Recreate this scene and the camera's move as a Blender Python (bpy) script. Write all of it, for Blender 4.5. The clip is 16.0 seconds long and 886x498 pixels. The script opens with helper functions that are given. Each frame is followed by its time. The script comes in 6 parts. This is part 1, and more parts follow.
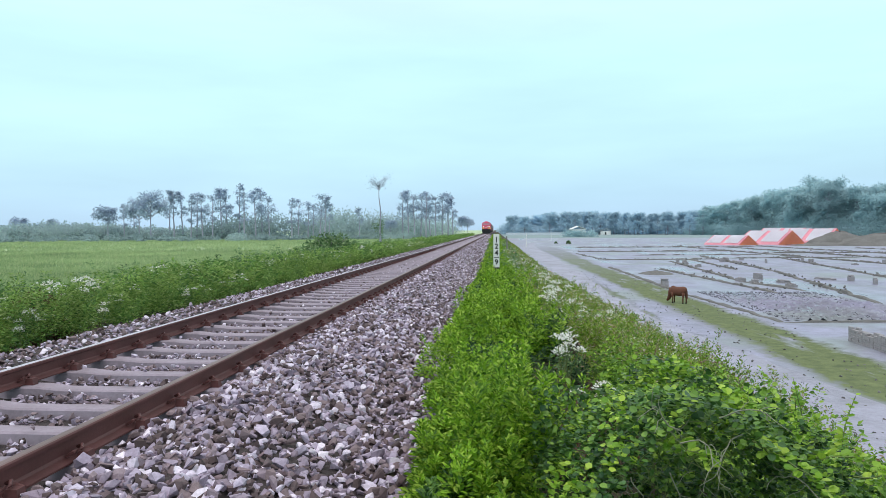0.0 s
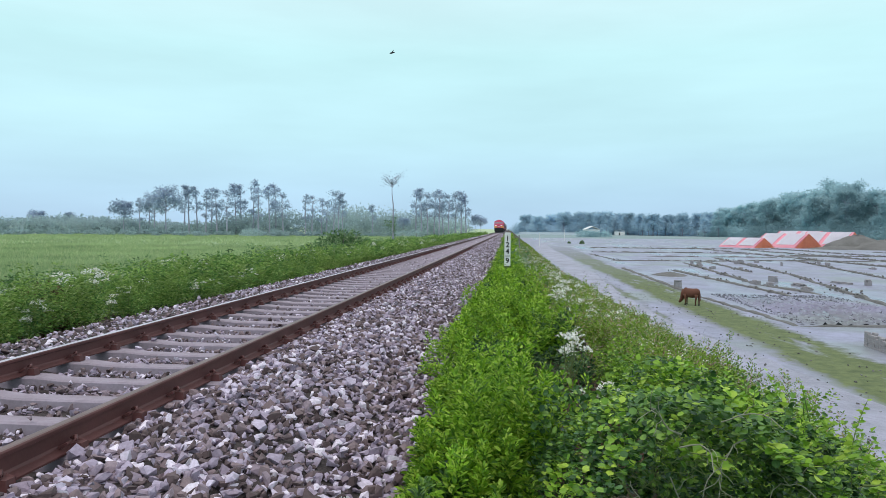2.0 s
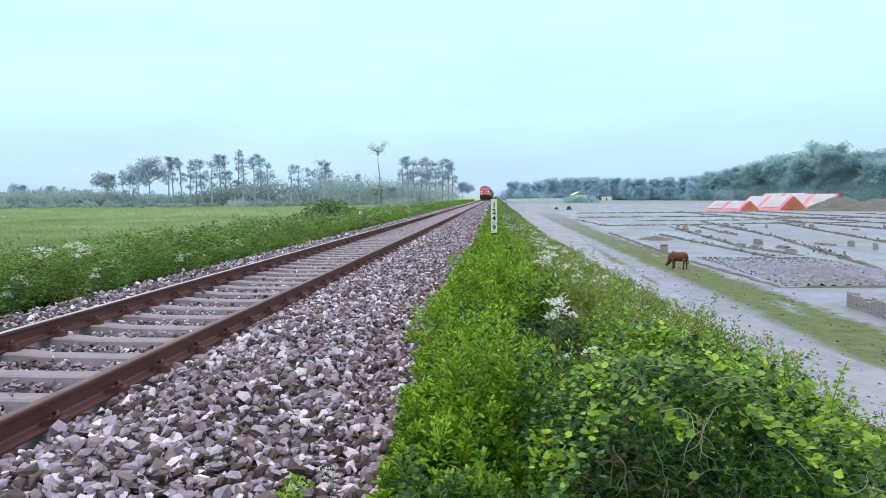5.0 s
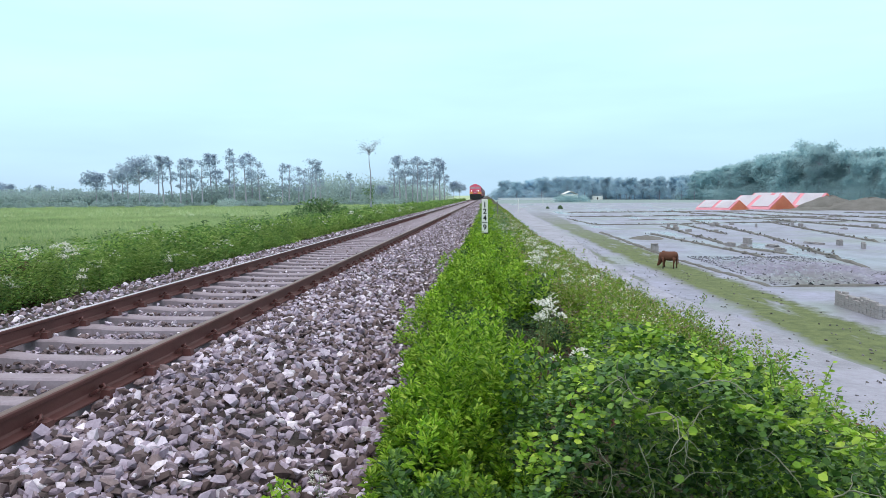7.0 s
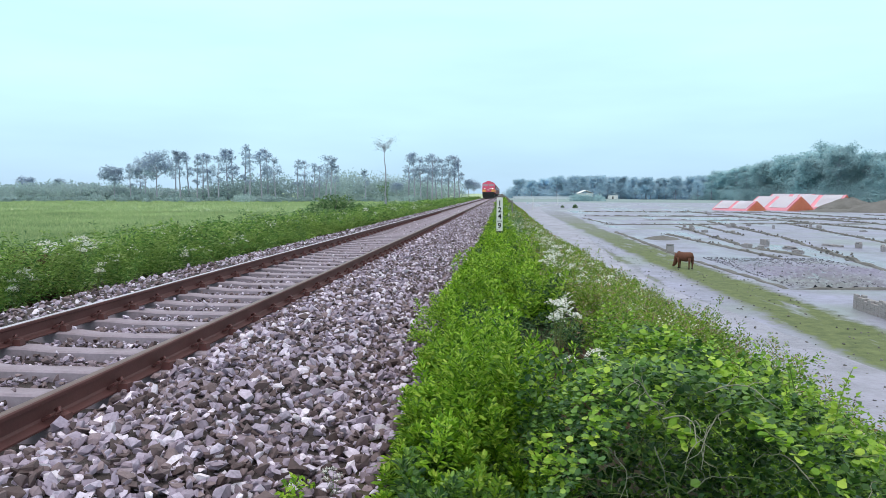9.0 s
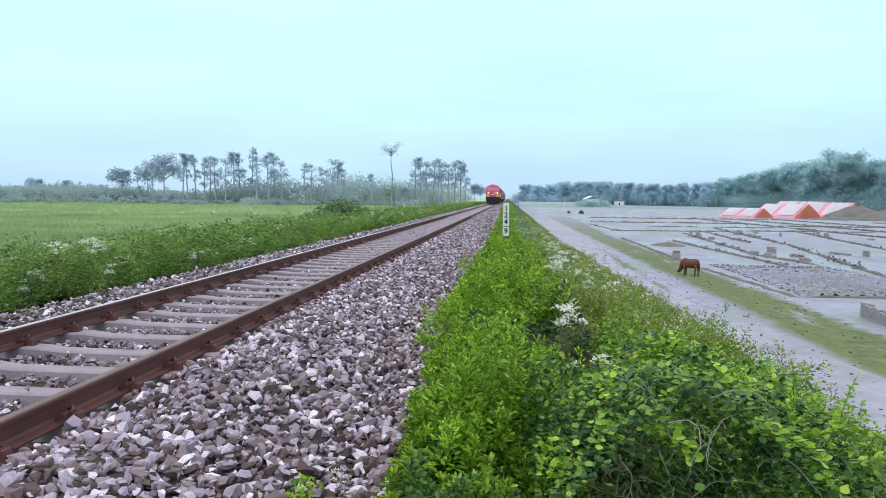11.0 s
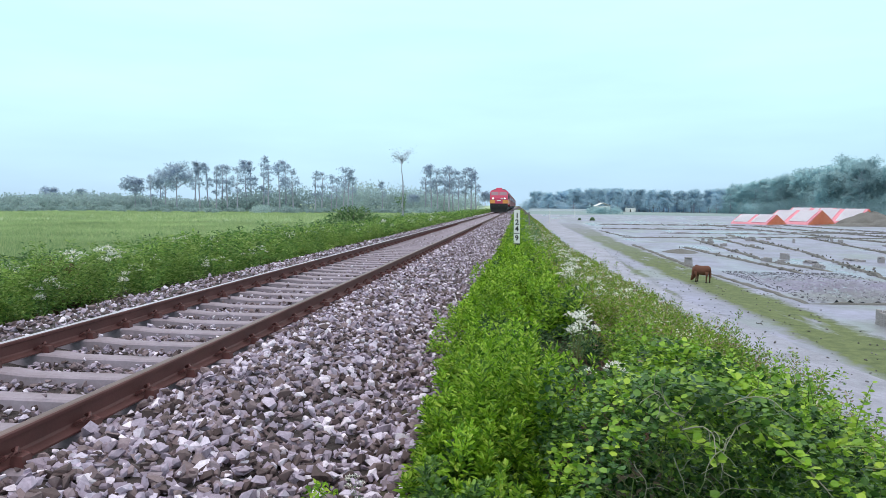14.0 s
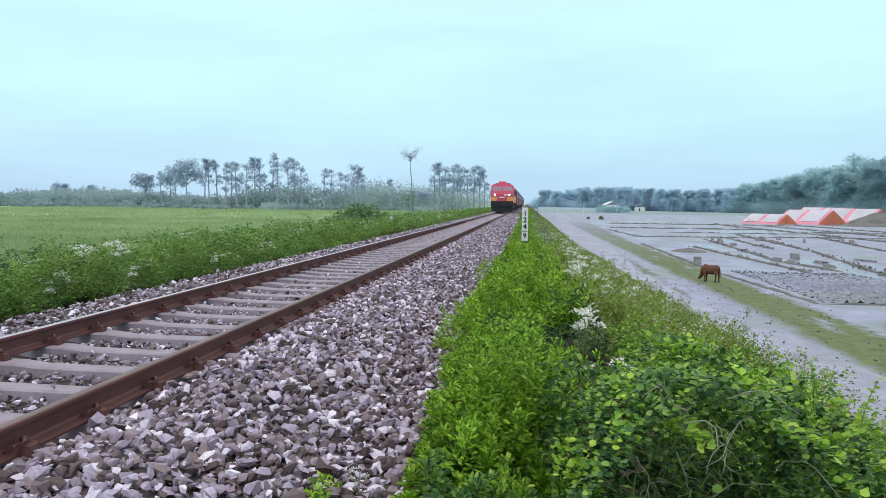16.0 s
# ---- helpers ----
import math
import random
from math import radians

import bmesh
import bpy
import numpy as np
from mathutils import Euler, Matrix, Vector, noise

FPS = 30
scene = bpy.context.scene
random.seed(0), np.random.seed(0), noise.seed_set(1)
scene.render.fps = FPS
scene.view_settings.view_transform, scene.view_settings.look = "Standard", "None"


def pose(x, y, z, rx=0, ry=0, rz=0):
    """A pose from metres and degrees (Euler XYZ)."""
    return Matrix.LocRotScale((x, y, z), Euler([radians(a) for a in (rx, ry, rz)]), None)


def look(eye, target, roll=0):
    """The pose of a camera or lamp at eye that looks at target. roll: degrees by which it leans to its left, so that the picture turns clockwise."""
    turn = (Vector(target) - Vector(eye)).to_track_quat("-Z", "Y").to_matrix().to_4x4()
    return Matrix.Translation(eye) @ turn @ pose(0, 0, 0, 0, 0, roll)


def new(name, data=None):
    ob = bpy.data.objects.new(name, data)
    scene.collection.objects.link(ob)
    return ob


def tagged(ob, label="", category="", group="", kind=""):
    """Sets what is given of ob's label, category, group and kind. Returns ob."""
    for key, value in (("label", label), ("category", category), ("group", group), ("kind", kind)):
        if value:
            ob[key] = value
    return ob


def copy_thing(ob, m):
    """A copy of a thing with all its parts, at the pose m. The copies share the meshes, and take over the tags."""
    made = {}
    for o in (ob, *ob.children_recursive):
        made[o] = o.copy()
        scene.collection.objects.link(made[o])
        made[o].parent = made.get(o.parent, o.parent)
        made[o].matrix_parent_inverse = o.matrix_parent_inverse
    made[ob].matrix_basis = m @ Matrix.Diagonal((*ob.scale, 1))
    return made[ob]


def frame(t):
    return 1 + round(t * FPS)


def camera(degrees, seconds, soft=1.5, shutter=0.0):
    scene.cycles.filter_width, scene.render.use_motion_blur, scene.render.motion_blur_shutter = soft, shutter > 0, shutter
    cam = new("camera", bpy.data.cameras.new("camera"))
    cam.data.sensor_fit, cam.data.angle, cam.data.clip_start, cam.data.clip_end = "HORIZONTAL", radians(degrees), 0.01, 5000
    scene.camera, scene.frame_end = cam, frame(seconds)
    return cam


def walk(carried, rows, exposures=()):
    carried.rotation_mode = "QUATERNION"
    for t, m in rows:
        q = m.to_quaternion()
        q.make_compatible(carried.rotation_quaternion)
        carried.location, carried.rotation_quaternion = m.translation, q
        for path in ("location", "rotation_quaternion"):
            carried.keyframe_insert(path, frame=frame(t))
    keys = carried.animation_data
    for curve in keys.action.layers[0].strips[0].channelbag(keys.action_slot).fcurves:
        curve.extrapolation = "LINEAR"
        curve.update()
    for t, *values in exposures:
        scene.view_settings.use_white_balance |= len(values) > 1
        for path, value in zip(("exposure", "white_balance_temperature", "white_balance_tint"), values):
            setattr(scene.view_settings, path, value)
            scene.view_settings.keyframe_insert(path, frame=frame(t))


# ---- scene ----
cam = camera(66.0, 16.0, 0.7)
PATH = [
    (0, (0.219, 0.529, 1.397), (0.063, 2.522, 1.342), -0.3),
    (0.5, (0.225, 0.53, 1.395), (0.078, 2.524, 1.366), -0.4),
    (1, (0.249, 0.569, 1.391), (0.087, 2.562, 1.375), 0.0),
    (1.5, (0.275, 0.603, 1.381), (0.106, 2.596, 1.351), 0.1),
    (2, (0.287, 0.626, 1.373), (0.093, 2.615, 1.313), 0.5),
    (2.5, (0.298, 0.641, 1.374), (0.106, 2.631, 1.307), 0.3),
    (3, (0.293, 0.639, 1.374), (0.092, 2.627, 1.286), 0.6),
    (3.5, (0.296, 0.651, 1.368), (0.111, 2.639, 1.247), 0.6),
    (4, (0.301, 0.652, 1.368), (0.101, 2.637, 1.223), -0.0),
    (4.5, (0.314, 0.67, 1.366), (0.144, 2.657, 1.224), -0.8),
    (5, (0.318, 0.674, 1.372), (0.16, 2.661, 1.218), -0.4),
    (5.2, (0.318, 0.675, 1.355), (0.174, 2.664, 1.198), -0.3),
    (7.3, (0.344, 0.697, 1.394), (0.214, 2.686, 1.238), -0.5),
    (7.5, (0.34, 0.698, 1.398), (0.191, 2.687, 1.254), -1.3),
    (8, (0.334, 0.694, 1.393), (0.171, 2.682, 1.254), -0.4),
    (8.5, (0.329, 0.695, 1.394), (0.169, 2.683, 1.247), 0.0),
    (9, (0.33, 0.696, 1.393), (0.156, 2.681, 1.23), 0.2),
    (9.2, (0.33, 0.69, 1.39), (0.16, 2.677, 1.239), 0.3),
    (11.3, (0.311, 0.639, 1.4), (0.119, 2.624, 1.251), 0.7),
    (11.5, (0.307, 0.638, 1.392), (0.133, 2.625, 1.248), 1.0),
    (12, (0.303, 0.623, 1.401), (0.094, 2.607, 1.259), 0.6),
    (12.5, (0.3, 0.617, 1.399), (0.098, 2.603, 1.281), 0.9),
    (13, (0.297, 0.628, 1.402), (0.083, 2.612, 1.262), 0.8),
    (13.5, (0.293, 0.622, 1.398), (0.062, 2.605, 1.276), 0.6),
    (14, (0.305, 0.617, 1.4), (0.083, 2.601, 1.271), 0.5),
    (14.5, (0.31, 0.618, 1.399), (0.067, 2.599, 1.282), 0.3),
    (15, (0.312, 0.613, 1.396), (0.07, 2.595, 1.291), 0.4),
    (15.5, (0.316, 0.615, 1.394), (0.073, 2.595, 1.261), 0.7),
    (16, (0.325, 0.612, 1.379), (0.079, 2.592, 1.244), 0.8),
]
walk(cam, [(t, look(eye, target, roll)) for t, eye, target, roll in PATH],
     ((0.0, 0.16, 6380, 10), (0.5, 0.06, 6320, 10), (2.5, 0.03, 6320, 10), (3.0, 0.08, 6360, 10), (3.8, 0.17, 6350, 10), (4.5, 0.25, 6420, 10), (7.5, 0.24, 6420, 10), (8.0, 0.13, 6380, 10), (8.5, 0.14, 6400, 10), (9.0, 0.22, 6400, 10), (11.5, 0.24, 6400, 10), (14.0, 0.24, 6400, 10), (15.0, 0.14, 6400, 10), (16.0, 0.14, 6380, 10)))

# ---- world, sun, exposure ----
world = bpy.data.worlds.new("overcast_sky")
scene.world = world
world.use_nodes = True
wn, wl = world.node_tree.nodes, world.node_tree.links
wn.clear()
w_out = wn.new("ShaderNodeOutputWorld")
w_bg = wn.new("ShaderNodeBackground")
w_sky = wn.new("ShaderNodeTexSky")
w_sky.sky_type = "NISHITA"
w_sky.sun_disc = False
w_sky.sun_elevation, w_sky.sun_rotation = radians(52), radians(-60)
w_sky.air_density, w_sky.dust_density = 1.0, 2.0
w_tc = wn.new("ShaderNodeTexCoord")
w_sep = wn.new("ShaderNodeSeparateXYZ")
wl.new(w_tc.outputs["Generated"], w_sep.inputs[0])
w_ramp = wn.new("ShaderNodeValToRGB")           # cloud deck from horizon to zenith
cr = w_ramp.color_ramp
cr.elements[0].position, cr.elements[0].color = 0.0, (0.49, 0.69, 0.89, 1)
cr.elements[1].position, cr.elements[1].color = 1.0, (1.08, 1.04, 1.06, 1)
for pos, col in ((0.05, (0.53, 0.78, 0.95, 1)), (0.13, (0.60, 0.91, 0.98, 1)), (0.24, (0.64, 0.98, 1.0, 1)), (0.45, (0.84, 1.0, 1.02, 1))):
    e = cr.elements.new(pos)
    e.color = col
wl.new(w_sep.outputs["Z"], w_ramp.inputs[0])
w_map = wn.new("ShaderNodeMapping")
w_map.inputs["Scale"].default_value = (1.6, 1.6, 9.0)
wl.new(w_tc.outputs["Generated"], w_map.inputs[0])
w_noise = wn.new("ShaderNodeTexNoise")
w_noise.inputs["Scale"].default_value, w_noise.inputs["Detail"].default_value = 1.7, 5
wl.new(w_map.outputs[0], w_noise.inputs[0])
w_cl = wn.new("ShaderNodeMapRange")
w_cl.inputs[1].default_value, w_cl.inputs[2].default_value = 0.3, 0.7
w_cl.inputs[3].default_value, w_cl.inputs[4].default_value = 0.93, 1.05
wl.new(w_noise.outputs[0], w_cl.inputs[0])
w_mul = wn.new("ShaderNodeVectorMath")
w_mul.operation = "SCALE"
wl.new(w_ramp.outputs[0], w_mul.inputs[0])
wl.new(w_cl.outputs[0], w_mul.inputs["Scale"])
w_sk = wn.new("ShaderNodeVectorMath")
w_sk.operation = "SCALE"
w_sk.inputs["Scale"].default_value = 0.06
wl.new(w_sky.outputs[0], w_sk.inputs[0])
w_mix = wn.new("ShaderNodeMix")
w_mix.data_type = "RGBA"
w_mix.inputs[0].default_value = 0.92
wl.new(w_sk.outputs[0], w_mix.inputs[6])
wl.new(w_mul.outputs[0], w_mix.inputs[7])
wl.new(w_mix.outputs[2], w_bg.inputs[0])
w_bg.inputs[1].default_value = 1.0
wl.new(w_bg.outputs[0], w_out.inputs[0])

sun_data = bpy.data.lights.new("sun", "SUN")
sun_data.energy, sun_data.angle, sun_data.color = 0.85, radians(25), (1.0, 0.95, 0.92)
sun = new("sun", sun_data)
sun.matrix_world = look((0, 0, 50), (14, 22, 0))


# ---- materials ----
def ramp(nt, fac, stops):
    r = nt.nodes.new("ShaderNodeValToRGB")
    el = r.color_ramp.elements
    el[0].position, el[0].color = stops[0][0], (*stops[0][1], 1)
    el[1].position, el[1].color = stops[-1][0], (*stops[-1][1], 1)
    for p, c in stops[1:-1]:
        el.new(p).color = (*c, 1)
    nt.links.new(fac, r.inputs[0])
    return r.outputs[0]


def noise_of(nt, scale, detail=4, coord=None, rough=0.55):
    n = nt.nodes.new("ShaderNodeTexNoise")
    n.inputs["Scale"].default_value, n.inputs["Detail"].default_value, n.inputs["Roughness"].default_value = scale, detail, rough
    if coord is None:
        coord = nt.nodes.new("ShaderNodeNewGeometry").outputs["Position"]
    nt.links.new(coord, n.inputs["Vector"])
    return n.outputs[0]


def mixc(nt, fac, a, b, blend="MIX"):
    m = nt.nodes.new("ShaderNodeMix")
    m.data_type, m.blend_type = "RGBA", blend
    for sock, v in ((m.inputs[0], fac), (m.inputs[6], a), (m.inputs[7], b)):
        if isinstance(v, (int, float)):
            sock.default_value = v
        elif isinstance(v, tuple):
            sock.default_value = (*v, 1)
        else:
            nt.links.new(v, sock)
    return m.outputs[2]


def shade(name, colour, dark=None, scale=3.0, fine=40.0, rough=0.8, metal=0.0, bump=0.3, bump_scale=None, dist=0.01, spec=0.5, local=True):
    """Base colour in two noise scales between dark and colour, with a fine bump."""
    m = bpy.data.materials.new(name)
    m.use_nodes = True
    nt = m.node_tree
    b = nt.nodes["Principled BSDF"]
    dark = dark or tuple(c * 0.7 for c in colour)
    co = nt.nodes.new("ShaderNodeTexCoord").outputs["Object"] if local else nt.nodes.new("ShaderNodeNewGeometry").outputs["Position"]
    big = noise_of(nt, scale, 4, co)
    small = noise_of(nt, fine, 5, co, 0.65)
    c1 = ramp(nt, big, ((0.33, dark), (0.67, colour)))
    c2 = ramp(nt, small, ((0.25, tuple(c * 0.72 for c in colour)), (0.75, tuple(min(1, c * 1.2) for c in colour))))
    nt.links.new(mixc(nt, 0.45, c1, c2), b.inputs["Base Color"])
    b.inputs["Roughness"].default_value, b.inputs["Metallic"].default_value = rough, metal
    b.inputs["Specular IOR Level"].default_value = spec
    bp = nt.nodes.new("ShaderNodeBump")
    bp.inputs["Strength"].default_value, bp.inputs["Distance"].default_value = bump, dist
    nt.links.new(noise_of(nt, bump_scale or fine, 4, co) if bump_scale else small, bp.inputs["Height"])
    nt.links.new(bp.outputs[0], b.inputs["Normal"])
    return m


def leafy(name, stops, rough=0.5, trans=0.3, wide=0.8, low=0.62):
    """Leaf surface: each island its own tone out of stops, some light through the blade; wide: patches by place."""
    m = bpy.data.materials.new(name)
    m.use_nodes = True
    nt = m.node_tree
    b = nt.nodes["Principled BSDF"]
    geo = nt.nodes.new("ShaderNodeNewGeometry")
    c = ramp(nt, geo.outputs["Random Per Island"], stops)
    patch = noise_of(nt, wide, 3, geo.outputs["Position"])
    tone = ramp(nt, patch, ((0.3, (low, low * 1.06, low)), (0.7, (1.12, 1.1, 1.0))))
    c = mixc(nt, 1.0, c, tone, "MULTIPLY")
    nt.links.new(c, b.inputs["Base Color"])
    b.inputs["Roughness"].default_value = rough
    b.inputs["Specular IOR Level"].default_value = 0.3
    t = nt.nodes.new("ShaderNodeBsdfTranslucent")
    nt.links.new(c, t.inputs[0])
    mx = nt.nodes.new("ShaderNodeMixShader")
    mx.inputs[0].default_value = trans
    nt.links.new(b.outputs[0], mx.inputs[1])
    nt.links.new(t.outputs[0], mx.inputs[2])
    nt.links.new(mx.outputs[0], nt.nodes["Material Output"].inputs[0])
    return m


def stony(name, per_object):
    """Crushed stone: each stone its own tone, from pale quartz to brown, with fine grain."""
    m = bpy.data.materials.new(name)
    m.use_nodes = True
    nt = m.node_tree
    b = nt.nodes["Principled BSDF"]
    rnd = nt.nodes.new("ShaderNodeObjectInfo").outputs["Random"] if per_object else nt.nodes.new("ShaderNodeNewGeometry").outputs["Random Per Island"]
    c = ramp(nt, rnd, STONE)
    g = noise_of(nt, 45, 5)
    c = mixc(nt, 0.7, c, ramp(nt, g, ((0.25, (0.62, 0.58, 0.6)), (0.7, (1.1, 1.08, 1.1)))), "MULTIPLY")
    nt.links.new(c, b.inputs["Base Color"])
    b.inputs["Roughness"].default_value = 0.75
    bp = nt.nodes.new("ShaderNodeBump")
    bp.inputs["Strength"].default_value, bp.inputs["Distance"].default_value = 0.5, 0.006
    nt.links.new(noise_of(nt, 70, 4), bp.inputs["Height"])
    nt.links.new(bp.outputs[0], b.inputs["Normal"])
    return m


STONE = ((0.0, (0.065, 0.04, 0.04)), (0.18, (0.15, 0.105, 0.11)), (0.34, (0.28, 0.21, 0.225)), (0.5, (0.32, 0.26, 0.33)), (0.75, (0.46, 0.39, 0.50)), (0.86, (0.66, 0.59, 0.72)), (1.0, (0.94, 0.86, 0.95)))
M_STONE = stony("crushed_stone", False)
M_STONE_ONE = stony("crushed_stone_single", True)
M_BALLAST = shade("ballast_bed", (0.085, 0.066, 0.066), (0.03, 0.023, 0.023), 6, 22, 0.9, bump=1.0, dist=0.05, local=False)
M_CONCRETE = shade("sleeper_concrete", (0.37, 0.31, 0.375), (0.19, 0.15, 0.165), 2.5, 30, 0.85, bump=0.35)
M_RUST = shade("rail_rust", (0.15, 0.056, 0.054), (0.075, 0.030, 0.030), 2.0, 60, 0.62, 0.25, 0.25, dist=0.004)
M_STEEL = shade("worn_rail_head", (0.66, 0.58, 0.66), (0.42, 0.33, 0.37), 1.2, 30, 0.36, 0.6, 0.1, dist=0.002)
M_HEAD = shade("dull_rail_head", (0.22, 0.13, 0.125), (0.12, 0.065, 0.06), 1.6, 40, 0.45, 0.5, 0.15, dist=0.002)
M_SOIL = shade("verge_soil", (0.075, 0.06, 0.035), (0.03, 0.032, 0.016), 0.8, 12, 0.95, bump=0.8, dist=0.04, local=False)
M_FIELD = shade("field_crop_ground", (0.46, 0.56, 0.34), (0.38, 0.48, 0.28), 0.06, 3.5, 0.9, bump=1.0, dist=0.25, local=False)
# Trunk colour of the far trees, paled towards blue to carry haze.
M_BARK_HAZED = shade("hazed_bark", (0.40, 0.40, 0.50), (0.28, 0.28, 0.36), 1.5, 12, 0.9, bump=0.6, dist=0.03)
M_BARK = shade("bark", (0.26, 0.24, 0.24), (0.15, 0.14, 0.145), 1.5, 12, 0.9, bump=0.6, dist=0.03)
M_TWIG = shade("dry_twig", (0.30, 0.30, 0.22), (0.15, 0.15, 0.10), 4, 40, 0.85)
M_SHADE_LITTER = shade("leaf_litter", (0.075, 0.05, 0.03), (0.025, 0.018, 0.012), 30, 60, 0.9)
M_DEAD = shade("dead_stem", (0.20, 0.11, 0.075), (0.10, 0.055, 0.04), 4, 40, 0.85)
M_STEM = shade("green_stem", (0.16, 0.22, 0.06), (0.10, 0.13, 0.04), 4, 40, 0.7)
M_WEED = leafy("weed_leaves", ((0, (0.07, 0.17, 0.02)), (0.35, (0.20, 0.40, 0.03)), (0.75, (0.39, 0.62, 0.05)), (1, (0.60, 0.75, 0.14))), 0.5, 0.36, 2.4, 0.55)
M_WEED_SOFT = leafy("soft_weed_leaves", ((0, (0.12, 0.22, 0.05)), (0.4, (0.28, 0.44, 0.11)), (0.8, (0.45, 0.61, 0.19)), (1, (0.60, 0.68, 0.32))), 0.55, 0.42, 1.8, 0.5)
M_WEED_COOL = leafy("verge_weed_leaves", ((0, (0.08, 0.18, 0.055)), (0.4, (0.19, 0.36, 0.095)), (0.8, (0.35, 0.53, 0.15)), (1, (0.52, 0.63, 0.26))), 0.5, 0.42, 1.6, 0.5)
M_WEED_DARK = leafy("shaded_weed_leaves", ((0, (0.08, 0.16, 0.08)), (0.5, (0.18, 0.31, 0.13)), (1, (0.37, 0.48, 0.29))), 0.5, 0.4)
# Deep green leaves, dark enough to carry the shade of the dip as well.
M_WEED_DEEP = leafy("deep_green_and_shade_leaves", ((0, (0.02, 0.05, 0.025)), (0.5, (0.055, 0.125, 0.05)), (0.85, (0.12, 0.22, 0.09)), (1, (0.26, 0.38, 0.19))), 0.5, 0.25)
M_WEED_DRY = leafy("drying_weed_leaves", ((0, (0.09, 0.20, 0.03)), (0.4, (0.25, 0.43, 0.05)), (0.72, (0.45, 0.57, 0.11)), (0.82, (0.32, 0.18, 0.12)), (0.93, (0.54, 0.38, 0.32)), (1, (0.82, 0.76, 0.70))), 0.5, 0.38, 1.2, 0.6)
M_SHRUB = leafy("round_shrub_leaves", ((0, (0.03, 0.085, 0.03)), (0.45, (0.085, 0.19, 0.045)), (0.8, (0.17, 0.32, 0.055)), (1, (0.30, 0.46, 0.09))), 0.38, 0.2, 2.2)
M_CREEP = leafy("creeper_leaves", ((0, (0.07, 0.16, 0.03)), (0.45, (0.19, 0.36, 0.045)), (0.85, (0.33, 0.53, 0.06)), (1, (0.48, 0.64, 0.12))), 0.42, 0.3, 1.6)
M_BROWN_LEAF = leafy("withered_leaves", ((0, (0.07, 0.045, 0.03)), (0.6, (0.15, 0.10, 0.07)), (1, (0.22, 0.18, 0.09))), 0.8, 0.2, 2.0)
M_FRESH = leafy("fresh_shrub_leaves", ((0, (0.16, 0.34, 0.04)), (0.5, (0.34, 0.56, 0.06)), (1, (0.58, 0.76, 0.12))), 0.38, 0.35, 2.2)
M_GRASS = leafy("crop_blades", ((0, (0.30, 0.42, 0.22)), (0.5, (0.44, 0.56, 0.32)), (0.85, (0.56, 0.65, 0.37)), (1, (0.68, 0.68, 0.44))), 0.6, 0.5, 0.15)
M_PETAL = leafy("white_florets", ((0, (0.78, 0.77, 0.78)), (0.6, (0.90, 0.89, 0.90)), (1, (0.80, 0.72, 0.72))), 0.7, 0.35, 6, 0.85)
# Distance haze is put into these four leaf colours as pale blue.
M_FAR_LEAF = leafy("hazed_treetop_leaves", ((0, (0.38, 0.46, 0.66)), (0.5, (0.46, 0.55, 0.75)), (1, (0.52, 0.62, 0.80))), 0.95, 0.6, 0.12)
M_FAR_LEAF_R = leafy("hazed_grove_leaves", ((0, (0.46, 0.63, 0.76)), (0.5, (0.50, 0.68, 0.79)), (1, (0.54, 0.72, 0.80))), 0.95, 0.74, 0.03)
M_FAR_LEAF_HAZE = leafy("hazed_wood_leaves", ((0, (0.54, 0.70, 0.90)), (0.5, (0.60, 0.77, 0.96)), (1, (0.64, 0.80, 0.96))), 0.95, 0.6, 0.03)
M_HEDGE = leafy("hazed_undergrowth_leaves", ((0, (0.41, 0.51, 0.59)), (0.5, (0.45, 0.56, 0.63)), (1, (0.49, 0.61, 0.66))), 0.95, 0.55, 0.03)
M_RED = shade("red_paint", (0.66, 0.07, 0.15), (0.56, 0.05, 0.11), 0.8, 14, 0.4, bump=0.05)
M_YELLOW = shade("yellow_paint", (0.86, 0.36, 0.10), (0.74, 0.28, 0.07), 0.8, 14, 0.4, bump=0.05)
M_BLACK = shade("black_underframe", (0.022, 0.022, 0.024), (0.012, 0.012, 0.013), 2, 20, 0.7)
M_COACH = shade("coach_paint", (0.26, 0.03, 0.03), (0.18, 0.022, 0.025), 0.4, 10, 0.5, bump=0.05)
M_ROOF = shade("roof_grey", (0.22, 0.21, 0.22), (0.14, 0.13, 0.14), 0.6, 8, 0.7)
M_WHITE = shade("white_paint", (0.82, 0.81, 0.80), (0.66, 0.64, 0.62), 4, 40, 0.7, bump=0.1)
M_INK = shade("black_lettering", (0.018, 0.018, 0.02), (0.012, 0.012, 0.013), 8, 50, 0.7)
M_COW = shade("brown_hide", (0.155, 0.055, 0.03), (0.08, 0.03, 0.018), 3, 30, 0.75)
M_HOOF = shade("dark_hoof", (0.05, 0.035, 0.03), (0.03, 0.02, 0.02), 6, 40, 0.6)
M_BRICK = shade("raw_brick", (0.40, 0.375, 0.39), (0.25, 0.23, 0.24), 1.5, 14, 0.9, bump=0.5)
M_EARTH = shade("heaped_earth", (0.20, 0.19, 0.185), (0.11, 0.105, 0.095), 0.4, 3, 0.95, bump=1.0, dist=0.15)
M_CLOD = shade("wet_clod", (0.13, 0.125, 0.15), (0.07, 0.065, 0.08), 2, 12, 0.6)
M_ORANGE = shade("orange_tarpaulin", (0.95, 0.36, 0.20), (0.88, 0.27, 0.14), 0.6, 4, 0.5, bump=0.6, dist=0.1)
